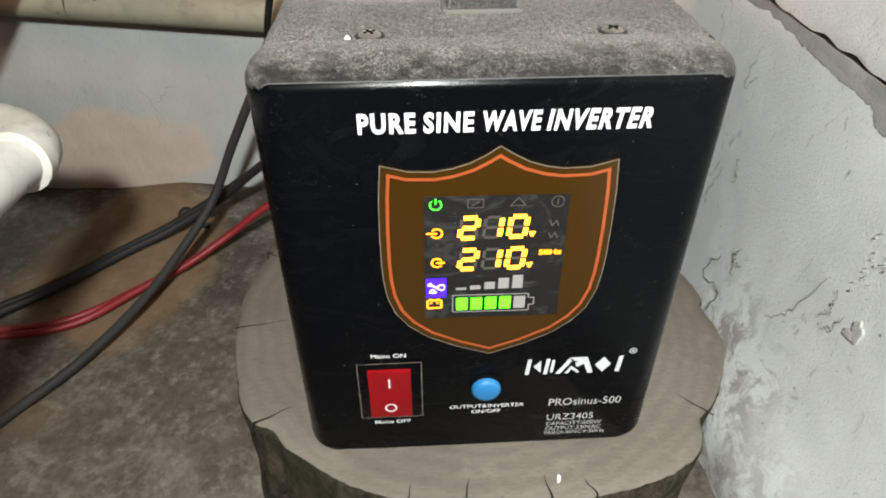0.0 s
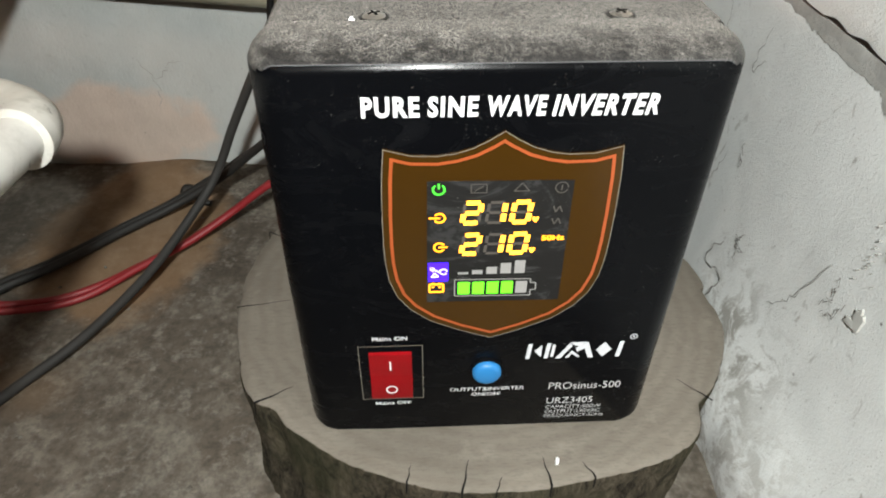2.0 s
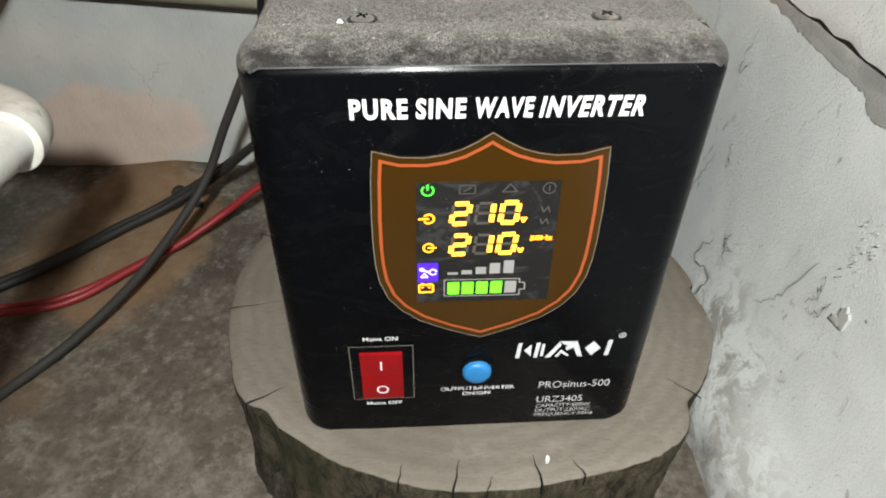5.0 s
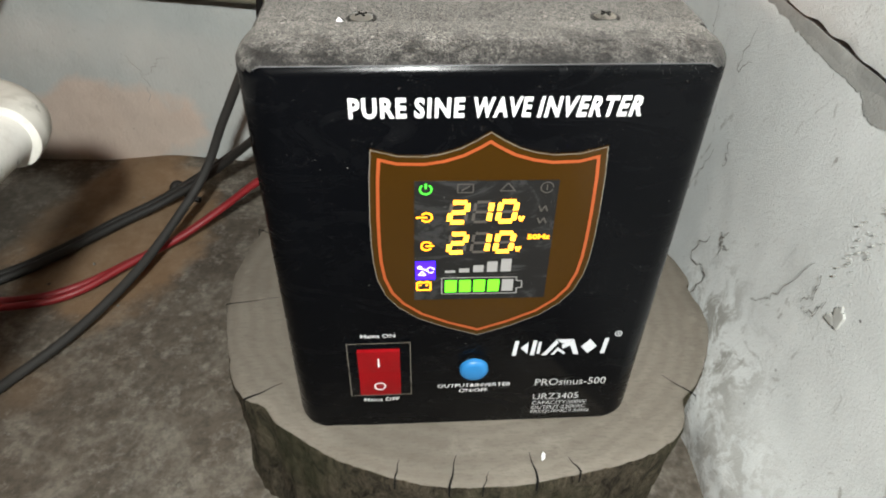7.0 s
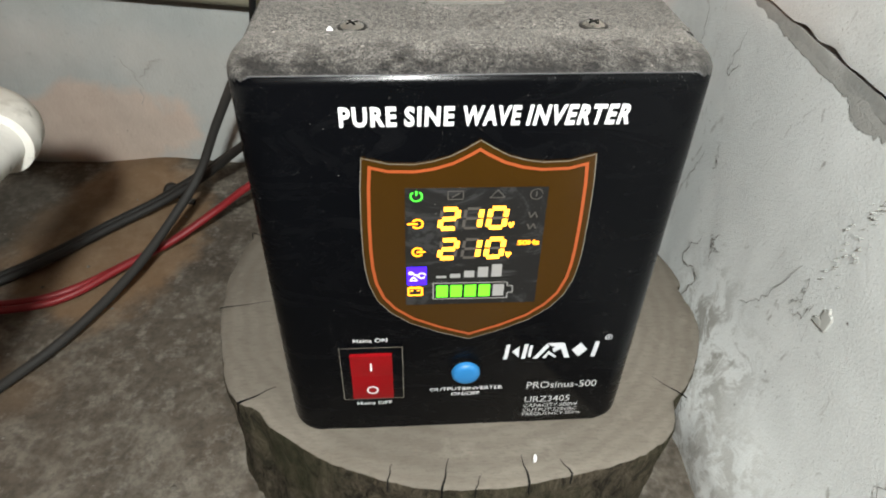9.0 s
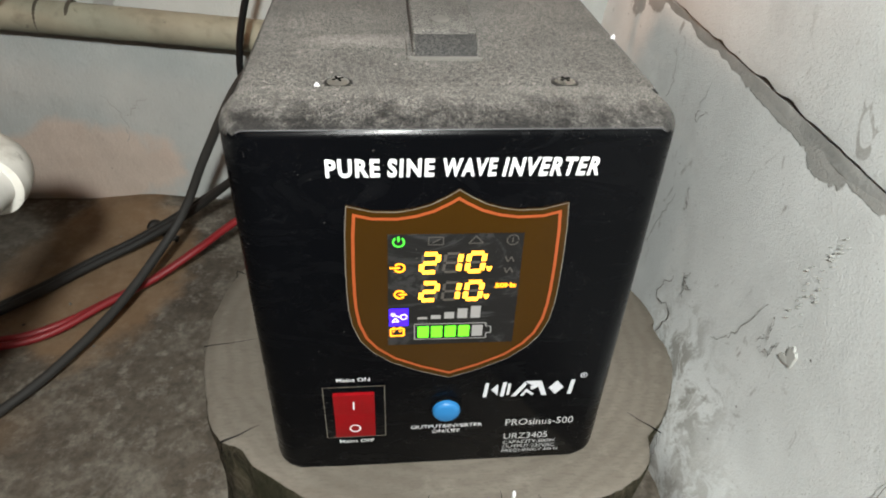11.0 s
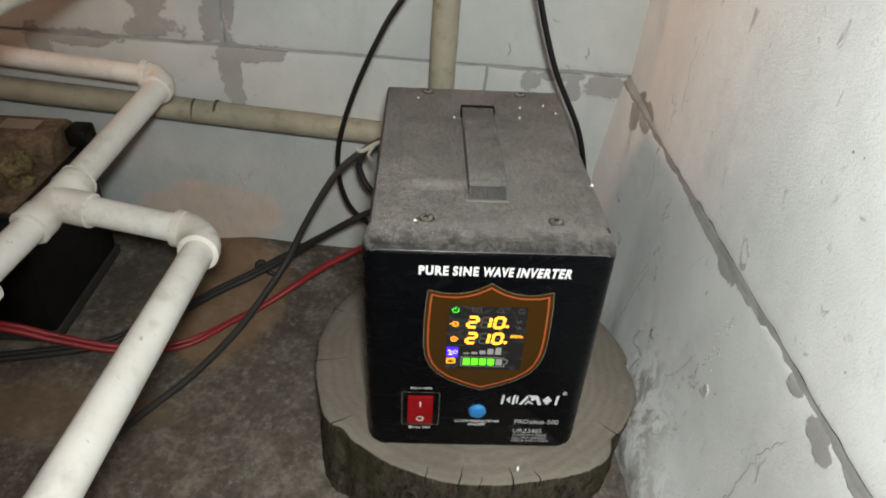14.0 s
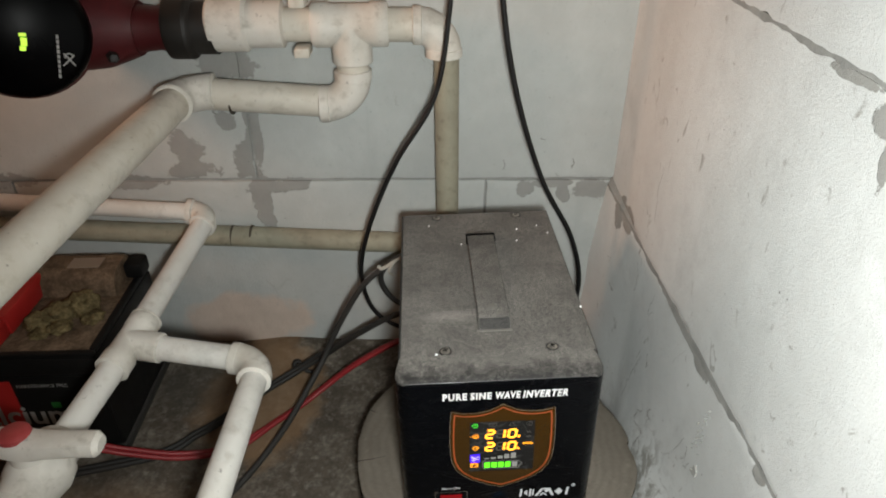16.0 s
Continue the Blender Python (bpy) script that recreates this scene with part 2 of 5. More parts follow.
def stump_top_material():
    n = Nodes("sawn_end_grain", 0.85, spec=0.2)
    w = n.t.nodes.new("ShaderNodeTexWave")
    w.wave_type, w.rings_direction = "RINGS", "Z"
    w.inputs["Scale"].default_value, w.inputs["Distortion"].default_value = 36.0, 5.0
    w.inputs["Detail"].default_value, w.inputs["Detail Scale"].default_value = 3.0, 1.2
    n.put(w.inputs["Vector"], n.at)
    big, fine = n.noise(9, 5), n.noise(260, 4)
    saw = n.noise(120, 3, stretch=(0.25, 3.0, 1.0))
    colour = n.mix(n.ramp(big, 0.3, 0.7), (0.122, 0.107, 0.088), (0.198, 0.176, 0.147))
    colour = n.mix(n.ramp(w.outputs["Fac"], 0.2, 0.9, 0.0, 0.22), colour, (0.10, 0.082, 0.064))
    colour = n.mix(n.ramp(saw, 0.55, 0.75, 0.0, 0.2), colour, (0.165, 0.138, 0.11))
    colour = n.mix(n.ramp(n.noise(55, 4), 0.60, 0.72, 0.0, 0.3), colour, (0.27, 0.245, 0.21))
    colour = n.mix(n.ramp(n.noise(480, 4, 0.75, stretch=(0.4, 1.6, 1.0)), 0.48, 0.66, 0.0, 0.40), colour, (0.095, 0.080, 0.063))
    n.bump((w.outputs["Fac"], 0.10, 0.0008), (saw, 0.2, 0.0010), (fine, 0.5, 0.0007))
    return n.done(colour)


def bark_material():
    n = Nodes("weathered_log_side", 0.95, spec=0.1)
    a, b = n.noise(150, 7, 0.76, stretch=(1, 1, 0.40), warp=0.9), n.noise(620, 4, 0.7)
    n.bump((a, 1.0, 0.007), (b, 0.8, 0.0018))
    colour = n.mix(n.ramp(a, 0.36, 0.66), (0.018, 0.015, 0.011), (0.185, 0.155, 0.110))
    colour = n.mix(n.ramp(b, 0.50, 0.68, 0.0, 0.6), colour, (0.020, 0.017, 0.012))
    return n.done(n.mix(n.ramp(n.noise(16, 4), 0.46, 0.66, 0, 0.55), colour, n.mix(b, (0.030, 0.034, 0.014), (0.105, 0.105, 0.058))))


M_STUMP, M_BARK = stump_top_material(), bark_material()


def dusty_black(name, amount, rough=0.55, spec=0.4, spread=0.45, streak=False, wiped=False):
    """Black lacquer under a film of pale cement dust, thicker in drifts."""
    n = Nodes(name, rough, spec=spec)
    fine, clump, drift = n.maths("ADD", n.maths("MULTIPLY", n.noise(3200, 1), 0.72), n.maths("MULTIPLY", n.noise(900, 2), 0.28)), n.noise(420, 3), n.noise(30, 4)
    f = n.maths("MULTIPLY", n.ramp(fine, 0.42, 0.57), n.ramp(drift, 0.32, 0.66, 1.0 - spread, 1.0))
    f = n.maths("ADD", f, n.ramp(clump, 0.62, 0.72, 0.0, 0.45))
    f = n.maths("MINIMUM", n.maths("MULTIPLY", f, amount), 1.0)
    if streak:
        f = n.maths("ADD", f, n.maths("MULTIPLY", n.spot((-0.036, -0.050, 0.188), (0.032, 0.010, 1.0), 0.2), 0.22))
    if wiped:
        split = n.t.nodes.new("ShaderNodeSeparateXYZ")
        n.put(split.inputs[0], n.at)
        rub = n.maths("ADD", split.outputs["Y"], n.maths("MULTIPLY", n.maths("SUBTRACT", n.noise(110, 6, 0.80), 0.5), 0.060))
        f = n.maths("MULTIPLY", f, n.ramp(rub, -0.129, -0.108, 0.10, 1.0))
    specks = n.ramp(n.cells(120), 0.07, 0.04)
    specks = n.maths("MULTIPLY", specks, n.ramp(n.noise(40, 2), 0.58, 0.62))
    colour = n.mix(f, (0.0042, 0.0042, 0.0046), (0.43, 0.405, 0.37))
    n.bump((fine, 0.4, 0.0004), (n.noise(900, 1), 0.25, 0.0003))
    return n.done(n.mix(specks, colour, (0.62, 0.58, 0.52)), n.ramp(f, 0.0, 0.6, rough, 0.95))


M_TOP = dusty_black("dusty_black_top", 0.70, 0.55, 0.4, 0.35, True)
M_LIP = dusty_black("dusty_black_lip", 0.78, 0.45, 0.4, 0.35, False, True)
M_SIDE = dusty_black("black_side", 0.08, 0.45)
M_END = dusty_black("strap_end_rubber", 0.17, 0.7)


def gloss_black(name, base, rough, film):
    """Smooth black plastic with wiped smears, a thin film of dust and a few pale specks."""
    n = Nodes(name, rough, spec=0.09)
    smears = n.ramp(n.noise(26, 6, 0.7, stretch=(1, 1, 2.2), warp=1.5), 0.50, 0.80)
    dots = n.maths("MULTIPLY", n.ramp(n.cells(420), 0.10, 0.06), n.ramp(n.noise(70, 2), 0.56, 0.64))
    dots = n.maths("MAXIMUM", dots, n.maths("MULTIPLY", n.ramp(n.cells(1100), 0.16, 0.08), n.ramp(n.noise(55, 4), 0.52, 0.70)))
    colour = n.mix(n.maths("MULTIPLY", smears, film), base, (0.20, 0.20, 0.205))
    n.bump((n.noise(240, 2), 0.04, 0.0002))
    return n.done(n.mix(n.maths("MULTIPLY", dots, 0.35), colour, (0.45, 0.43, 0.40)), n.ramp(smears, 0.0, 1.0, rough, rough + 0.3))


M_FACE = gloss_black("black_face_plastic", (0.0020, 0.0022, 0.0028), 0.22, 0.007)
M_STRAP = dusty_black("dusty_rubber_strap", 0.62, 0.8)
M_WELL = plain("dark_recess", (0.008, 0.008, 0.008), 0.8, spec=0.1)
M_DUST = plain("settled_dust", (0.17, 0.16, 0.145), 0.95, vary=0.3, grain=900)
M_WHITE = plain("white_print", (0.80, 0.80, 0.80), 0.5, vary=0.06)
M_MARK = plain("silver_print", (0.62, 0.63, 0.66), 0.45, vary=0.12)
M_PRINT = plain("pale_small_print", (0.50, 0.50, 0.50), 0.5, vary=0.12)
M_GREYPRINT = plain("grey_print", (0.36, 0.35, 0.34), 0.5)
M_OUTLINE = plain("pale_outline", (0.19, 0.17, 0.14), 0.5)
M_SHIELD = plain("smoked_brown_panel", (0.046, 0.0205, 0.0025), 0.16, spec=0.5, vary=0.2, grain=900, dent=0.00003)
M_ORANGE = plain("orange_print", (0.36, 0.074, 0.020), 0.4, vary=0.08)
M_GLASS = gloss_black("dusty_display_glass", (0.015, 0.0145, 0.014), 0.22, 0.24)
M_UNLIT = plain("unlit_segment", (0.085, 0.075, 0.066), 0.4)
M_UNLIT2 = plain("unlit_bar", (0.33, 0.32, 0.31), 0.4)
M_YELLOW = glowing("lit_yellow", (1.0, 0.43, 0.03), 3.4)
M_AMBER = glowing("lit_amber", (1.0, 0.36, 0.012), 2.2)
M_GREEN = glowing("lit_green", (0.13, 0.95, 0.02), 1.0)
M_GREEN2 = glowing("lit_green_icon", (0.08, 0.9, 0.05), 0.7)
M_BLUE = glowing("lit_blue", (0.05, 0.01, 1.0), 1.1)
M_ICON = glowing("lit_white_icon", (0.75, 0.7, 1.0), 1.2)
M_RED = plain("red_rocker", (0.42, 0.004, 0.009), 0.35, spec=0.3, vary=0.6, grain=1500, dent=0.0006)
M_BLUEBTN = plain("blue_button", (0.024, 0.19, 0.46), 0.4, vary=0.12)
M_STEEL = plain("screw_steel", (0.42, 0.40, 0.36), 0.30, metal=0.75, vary=0.3)


def pipe_material(name, base, dirt, amount=0.5, rough=0.42):
    n = Nodes(name, rough, spec=0.4)
    a, b = n.noise(13, 5, 0.65), n.noise(75, 4)
    stain = n.ramp(n.noise(130, 5, 0.7), 0.65, 0.70)
    stain = n.maths("MAXIMUM", n.maths("MULTIPLY", stain, 0.85), n.maths("MULTIPLY", n.ramp(n.noise(19, 6, 0.75), 0.54, 0.74), 0.42))
    colour = n.mix(n.ramp(a, 0.45, 0.75, 0.0, amount), base, dirt)
    colour = n.mix(n.ramp(b, 0.56, 0.76, 0.0, amount), colour, dirt)
    n.bump((b, 0.12, 0.0005), (n.noise(500, 2), 0.1, 0.0002))
    return n.done(n.mix(n.maths("MULTIPLY", stain, 0.75), colour, tuple(c * 0.38 for c in dirt)), n.ramp(b, 0.3, 0.7, rough, rough + 0.25))


M_PIPE = pipe_material("white_pipe_plastic", (0.68, 0.665, 0.625), (0.44, 0.40, 0.34), 0.4)
M_HEAT = pipe_material("cream_heating_pipe", (0.60, 0.57, 0.50), (0.40, 0.35, 0.26), 0.55)
M_FIT = pipe_material("white_fitting_plastic", (0.66, 0.635, 0.58), (0.36, 0.33, 0.27), 0.6)
M_OLIVE = pipe_material("olive_pipe_plastic", (0.30, 0.285, 0.215), (0.15, 0.13, 0.095), 0.6, 0.55)
M_GLUE = plain("dark_sealant", (0.055, 0.045, 0.03), 0.8)
M_CORD = plain("black_cord", (0.006, 0.006, 0.006), 0.48, spec=0.3)
M_CABLE = plain("dusty_black_cable", (0.021, 0.020, 0.018), 0.65, vary=0.45, grain=90)
M_GREYCAB = plain("dusty_grey_cable", (0.033, 0.031, 0.028), 0.7, vary=0.35, grain=90)
M_REDCAB = plain("red_cable", (0.33, 0.018, 0.024), 0.5, vary=0.4, grain=60)
M_TIE = plain("pale_wire_tie", (0.40, 0.38, 0.33), 0.6)
M_PUMPRED = plain("red_cast_iron", (0.105, 0.006, 0.009), 0.6, vary=0.5, grain=90, dent=0.0015)
M_PUMPBLK = plain("black_pump_head", (0.0012, 0.0012, 0.0015), 0.28, spec=0.05, vary=0.3)
M_NUT = plain("dark_union_nut", (0.014, 0.012, 0.010), 0.6, vary=0.5, grain=60)
M_BATT = plain("black_battery_case", (0.007, 0.007, 0.007), 0.5, spec=0.25, vary=0.3)
M_BATTRED = plain("red_battery_plastic", (0.50, 0.022, 0.02), 0.45, vary=0.3, grain=60)


def dirt_material(name, a, b):
    n = Nodes(name, 0.95, spec=0.1)
    f, g = n.noise(55, 6, 0.7), n.noise(300, 4)
    n.bump((f, 0.7, 0.004), (g, 0.6, 0.001))
    return n.done(n.mix(n.ramp(f, 0.3, 0.7), a, n.mix(g, a, b)))


M_LID = dirt_material("dust_caked_lid", (0.055, 0.038, 0.025), (0.36, 0.25, 0.165))
M_CRUST = dirt_material("corroded_clamp", (0.035, 0.026, 0.012), (0.46, 0.36, 0.18))
M_CEIL = plain("grey_ceiling", (0.30, 0.29, 0.27), 0.9)
M_FARWALL = plain("grey_cellar_wall", (0.33, 0.32, 0.30), 0.9)


# ---- small tools for meshes
def part(name, bm, material, parent=None, label="", smooth=None):
    me = bpy.data.meshes.new(name)
    if smooth is not None:
        bm.normal_update()
        for face in bm.faces:
            face.smooth = True
        for edge in bm.edges:
            if len(edge.link_faces) == 2 and edge.calc_face_angle(0) > radians(smooth):
                edge.smooth = False
    bm.to_mesh(me)
    bm.free()
    me.materials.append(material)
    ob = new(name, me)
    if parent is not None:
        ob.parent = parent
    if label:
        tagged(ob, label)
    return ob


def thing(name, label, category, m=None, group="", kind=""):
    ob = new(name)
    ob.empty_display_size = 0.03
    if m is not None:
        ob.matrix_world = m
    return tagged(ob, label, category, group, kind)


def box(x0, x1, y0, y1, z0, z1, bevel=0.0, seg=2, bm=None):
    bm2 = bmesh.new()
    bmesh.ops.create_cube(bm2, size=1.0, matrix=Matrix.Translation(((x0 + x1) / 2, (y0 + y1) / 2, (z0 + z1) / 2)) @ Matrix.Diagonal((x1 - x0, y1 - y0, z1 - z0, 1)))
    if bevel:
        bmesh.ops.bevel(bm2, geom=bm2.edges[:], offset=bevel, segments=seg, affect="EDGES", profile=0.5)
    return bm2


def loft(rings, close_ends=True):
    """A skin over rings of equally many points."""
    bm = bmesh.new()
    vs = [[bm.verts.new(p) for p in ring] for ring in rings]
    k = len(vs[0])
    for a, b in zip(vs, vs[1:]):
        for i in range(k):
            bm.faces.new((a[i], a[(i + 1) % k], b[(i + 1) % k], b[i]))
    if close_ends:
        bm.faces.new(list(reversed(vs[0])))
        bm.faces.new(vs[-1])
    bmesh.ops.recalc_face_normals(bm, faces=bm.faces)
    return bm


def smooth_line(points, per=10):
    pts = [Vector(p) for p in points]
    pts = [pts[0] * 2 - pts[1], *pts, pts[-1] * 2 - pts[-2]]
    out = []
    for a, b, c, d in zip(pts, pts[1:], pts[2:], pts[3:]):
        for i in range(per):
            s = i / per
            out.append(0.5 * (2 * b + (c - a) * s + (2 * a - 5 * b + 4 * c - d) * s * s + (3 * b - a - 3 * c + d) * s ** 3))
    return out + [pts[-2]]


def tube(line, radius, seg=14, wobble=0.0):
    """A round tube along a line; radius may be a number or one for each point."""
    line = [Vector(p) for p in line]
    rads = radius if isinstance(radius, (list, tuple)) else [radius] * len(line)
    along = (line[1] - line[0]).normalized()
    side = along.orthogonal().normalized()
    rings = []
    for i, p in enumerate(line):
        a = (line[min(i + 1, len(line) - 1)] - line[max(i - 1, 0)]).normalized()
        side = (side - a * side.dot(a)).normalized()
        up = a.cross(side)
        rings.append([p + (side * math.cos(u) + up * math.sin(u)) * rads[i] for u in (2 * math.pi * j / seg for j in range(seg))])
    return loft(rings)


def straight(a, b, profile, seg=28):
    """A turned piece from a to b; profile: rows of (share of the length, radius)."""
    a, b = Vector(a), Vector(b)
    return tube([a + (b - a) * s for s, _ in profile], [r for _, r in profile], seg)


def merge(*bms):
    out = bmesh.new()
    for b in bms:
        me = bpy.data.meshes.new("tmp")
        b.to_mesh(me)
        b.free()
        out.from_mesh(me)
        bpy.data.meshes.remove(me)
    return out


def bend(corner, into, out, radius, reach, collar):
    """An elbow fitting: a round bend with a thicker socket at either end, between two unit directions."""
    c, i, o = Vector(corner), Vector(into).normalized(), Vector(out).normalized()
    half = i.angle(o) / 2
    run_in = reach * 0.84
    middle = c + (i + o).normalized() * run_in / math.cos(half)
    a, b = c + i * run_in - middle, c + o * run_in - middle
    sweep = a.angle(b)
    curve = [middle + (a * math.sin((1 - k / 18) * sweep) + b * math.sin(k / 18 * sweep)) / math.sin(sweep) for k in range(19)]
    curve = [c + i * reach * 0.97, *curve, c + o * reach * 0.97]
    sock = ((0, radius * 0.97), (0.10, collar), (0.92, collar), (1, collar * 0.93))
    start = 0.70
    return merge(tube(curve, radius, 32), straight(c + i * reach * start, c + i * reach, sock), straight(c + o * reach * start, c + o * reach, sock))


def tee(centre, along, branch, radius, reach, collar):
    c, a, b = Vector(centre), Vector(along).normalized(), Vector(branch).normalized()
    run = ((0, collar * 0.93), (0.03, collar), (0.22, collar), (0.25, radius), (0.75, radius), (0.78, collar), (0.97, collar), (1, collar * 0.93))
    return merge(straight(c - a * reach, c + a * reach, run, 32), straight(c, c + b * reach, ((0, collar * 0.95), (0.3, collar * 0.95), (0.7, collar * 0.95), (0.97, collar * 0.95), (1, collar * 0.88)), 32))


def flat(points, y, thick=0.0):
    """A flat plate in the x-z plane facing -y."""
    bm = bmesh.new()
    vs = [bm.verts.new((x, y, z)) for x, z in points]
    face = bm.faces.new(vs)
    if thick:
        got = bmesh.ops.extrude_face_region(bm, geom=[face])
        bmesh.ops.translate(bm, verts=[v for v in got["geom"] if isinstance(v, bmesh.types.BMVert)], vec=(0, thick, 0))
    bmesh.ops.recalc_face_normals(bm, faces=bm.faces)
    if not thick:
        for f in bm.faces:
            if f.normal.y > 0:
                f.normal_flip()
    return bm


def rect(x0, x1, z0, z1, y, thick=0.0):
    return flat([(x0, z0), (x1, z0), (x1, z1), (x0, z1)], y, thick)


def band(outer, inner, y):
    """A flat closed band between two outlines of equally many points."""
    bm = bmesh.new()
    a, b = [bm.verts.new((x, y, z)) for x, z in outer], [bm.verts.new((x, y, z)) for x, z in inner]
    k = len(a)
    for i in range(k):
        f = bm.faces.new((a[i], a[(i + 1) % k], b[(i + 1) % k], b[i]))
        f.normal_update()
        if f.normal.y > 0:
            f.normal_flip()
    return bm


def circle(cx, cz, r, k=20, start=0.0, turn=2 * math.pi):
    return [(cx + r * math.cos(start + turn * i / k), cz + r * math.sin(start + turn * i / k)) for i in range(k + (turn < 6.28))]


def stroke(points, w, y):
    """A flat drawn line."""
    out = []
    for (ax, az), (bx, bz) in zip(points, points[1:]):
        d = math.hypot(bx - ax, bz - az) or 1
        nx, nz = -(bz - az) / d * w / 2, (bx - ax) / d * w / 2
        out.append(flat([(ax + nx, az + nz), (bx + nx, bz + nz), (bx - nx, bz - nz), (ax - nx, az - nz)], y))
    return merge(*out)


def letters(name, words, x0, x1, z0, z1, y, material, parent, bold=0.0, slant=0.0, label="", spacing=1.0):
    """Printed writing, set to fill the given field of the x-z plane."""
    data = bpy.data.curves.new("writing", "FONT")
    data.body, data.offset, data.shear, data.resolution_u = words, bold, slant, 3
    data.space_character = spacing
    tmp = new("writing", data)
    bpy.context.view_layer.update()
    me = bpy.data.meshes.new_from_object(tmp.evaluated_get(bpy.context.evaluated_depsgraph_get()))
    bpy.data.objects.remove(tmp)
    bm = bmesh.new()
    bm.from_mesh(me)
    bpy.data.meshes.remove(me)
    xs, zs = [v.co.x for v in bm.verts], [v.co.y for v in bm.verts]
    a, b, c, d = min(xs), max(xs), min(zs), max(zs)
    for v in bm.verts:
        v.co = (x0 + (v.co.x - a) / (b - a) * (x1 - x0), y, z0 + (v.co.y - c) / (d - c) * (z1 - z0))
    bm.normal_update()
    for f in bm.faces:
        if f.normal.y > 0:
            f.normal_flip()
    return part(name, bm, material, parent, label)


# ---- walls of aerated blocks
def block(x0, x1, z0, z1, seed, sink0=0.0, reach=0.18, shear=0.0, step=0.0075, rough=1.0, lip=0.0011, wave=1.0, foot=0.0, proud=0.0):
    """One block: a slightly uneven face in the x-z plane with chipped edges, and its four sides."""
    nx, nz = max(2, round((x1 - x0) / step)), max(2, round((z1 - z0) / step))
    bm = bmesh.new()
    grid = []
    for i in range(nx + 1):
        row = []
        for j in range(nz + 1):
            x, z = x0 + (x1 - x0) * i / nx, z0 + (z1 - z0) * j / nz
            y = sink0 * max(0.0, 1 - (x - x0) / reach) * (min(1.0, max(0.0, (0.243 - z) / 0.11)) if foot else 1.0) - proud
            p = Vector((x * 9 + seed, z * 9, seed * 3.1))
            y += (noise.noise(p) * 0.0016 + noise.noise(p * 6) * 0.0006) * wave
            swell = math.exp(-(max(z, 0.0) / 0.062) ** 2) * (1 - 0.75 * min(1.0, max(0.0, (-x - 0.11) / 0.10)))
            y -= foot * swell * (1 + 0.14 * noise.noise((x * 22, z * 22, 7.0)) + 0.05 * noise.noise((x * 80, z * 80, 2.0)))
            edge = min(i, nx - i, j, nz - j)
            if edge == 0:
                q = Vector((x * 70, z * 70, seed))
                bite = (0.0010 + 0.0030 * max(0, noise.noise(q) + 0.25 + 0.6 * noise.noise(q * 0.25))) * rough
                x += bite if i == 0 else -bite if i == nx else 0
                z += bite if j == 0 else -bite if j == nz else 0
                y += lip
            row.append(bm.verts.new((x, y, z + shear * x)))
        grid.append(row)
    for i in range(nx):
        for j in range(nz):
            bm.faces.new((grid[i][j], grid[i + 1][j], grid[i + 1][j + 1], grid[i][j + 1]))
    rim = [grid[i][0] for i in range(nx + 1)] + [grid[nx][j] for j in range(1, nz + 1)] + [grid[i][nz] for i in range(nx - 1, -1, -1)] + [grid[0][j] for j in range(nz - 1, 0, -1)]
    deep = [bm.verts.new((v.co.x, v.co.y + 0.03, v.co.z)) for v in rim]
    for k in range(len(rim)):
        bm.faces.new((rim[k], deep[k], deep[(k + 1) % len(rim)], rim[(k + 1) % len(rim)]))
    return bm


def smear(cx, cz, rx, rz, seed, tilt=0.0, y=0.0, height=0.0022, sink=0.0):
    """A pat of squeezed-out mortar with a ragged rim, lying on a wall's face."""
    bm = bmesh.new()
    k, ring = 56, []
    for s in range(4):
        row = []
        for i in range(k):
            u = 2 * math.pi * i / k
            d = Vector((math.cos(u), math.sin(u), seed * 1.7))
            r = 1 + 0.45 * noise.noise(d * 1.6) + 0.16 * noise.noise(d * 4) + 0.07 * noise.noise(d * 13)
            f = (1.0, 0.9, 0.55, 0.2)[s]
            a, b = rx * r * f * math.cos(u), rz * r * f * math.sin(u)
            x, z = cx + a * math.cos(tilt) - b * math.sin(tilt), cz + a * math.sin(tilt) + b * math.cos(tilt)
            up = (-0.004, 0.7, 1.0, 0.9)[s] * height if s else -0.004
            row.append(bm.verts.new((x, y + sink * x - up - noise.noise((x * 60, z * 60, seed)) * 0.0004, z)))
        ring.append(row)
    for a, b in zip(ring, ring[1:]):
        for i in range(k):
            bm.faces.new((a[i], a[(i + 1) % k], b[(i + 1) % k], b[i]))
    bm.faces.new(ring[-1])
    bmesh.ops.recalc_face_normals(bm, faces=bm.faces)
    return bm


wall_back = part("wall_back", box(-1.5, 0.6, 0.0042, 0.2, -0.05, 2.3), M_MORTAR)
wall_back.matrix_world = pose(0, 0.387, 0, 0, 0, -1.72)
tagged(wall_back, "whitish aerated block wall with grey mortar joints", "wall", kind="structure")
JOINT = 0.255
for course, cuts in enumerate(([-1.5, -1.2, -0.585, 0.02, 0.36], [-1.5, -0.885, -0.272, 0.36], [-1.5, -1.2, -0.585, 0.02, 0.36], [-1.5, -0.885, -0.272, 0.36])):
    z0, z1 = (-0.03, JOINT - 0.0014) if course == 0 else (JOINT + 0.25 * (course - 1) + 0.0014, JOINT + 0.25 * course - 0.0014)
    for i, (a, b) in enumerate(zip(cuts, cuts[1:])):
        near = course < 2 and b > -0.7
        part("block", block(a + 0.001, b - 0.001, z0, z1, 3.3 * i + 11 * course, step=0.007 if near else 0.03, rough=0.4), M_BLOCK, wall_back, smooth=40)
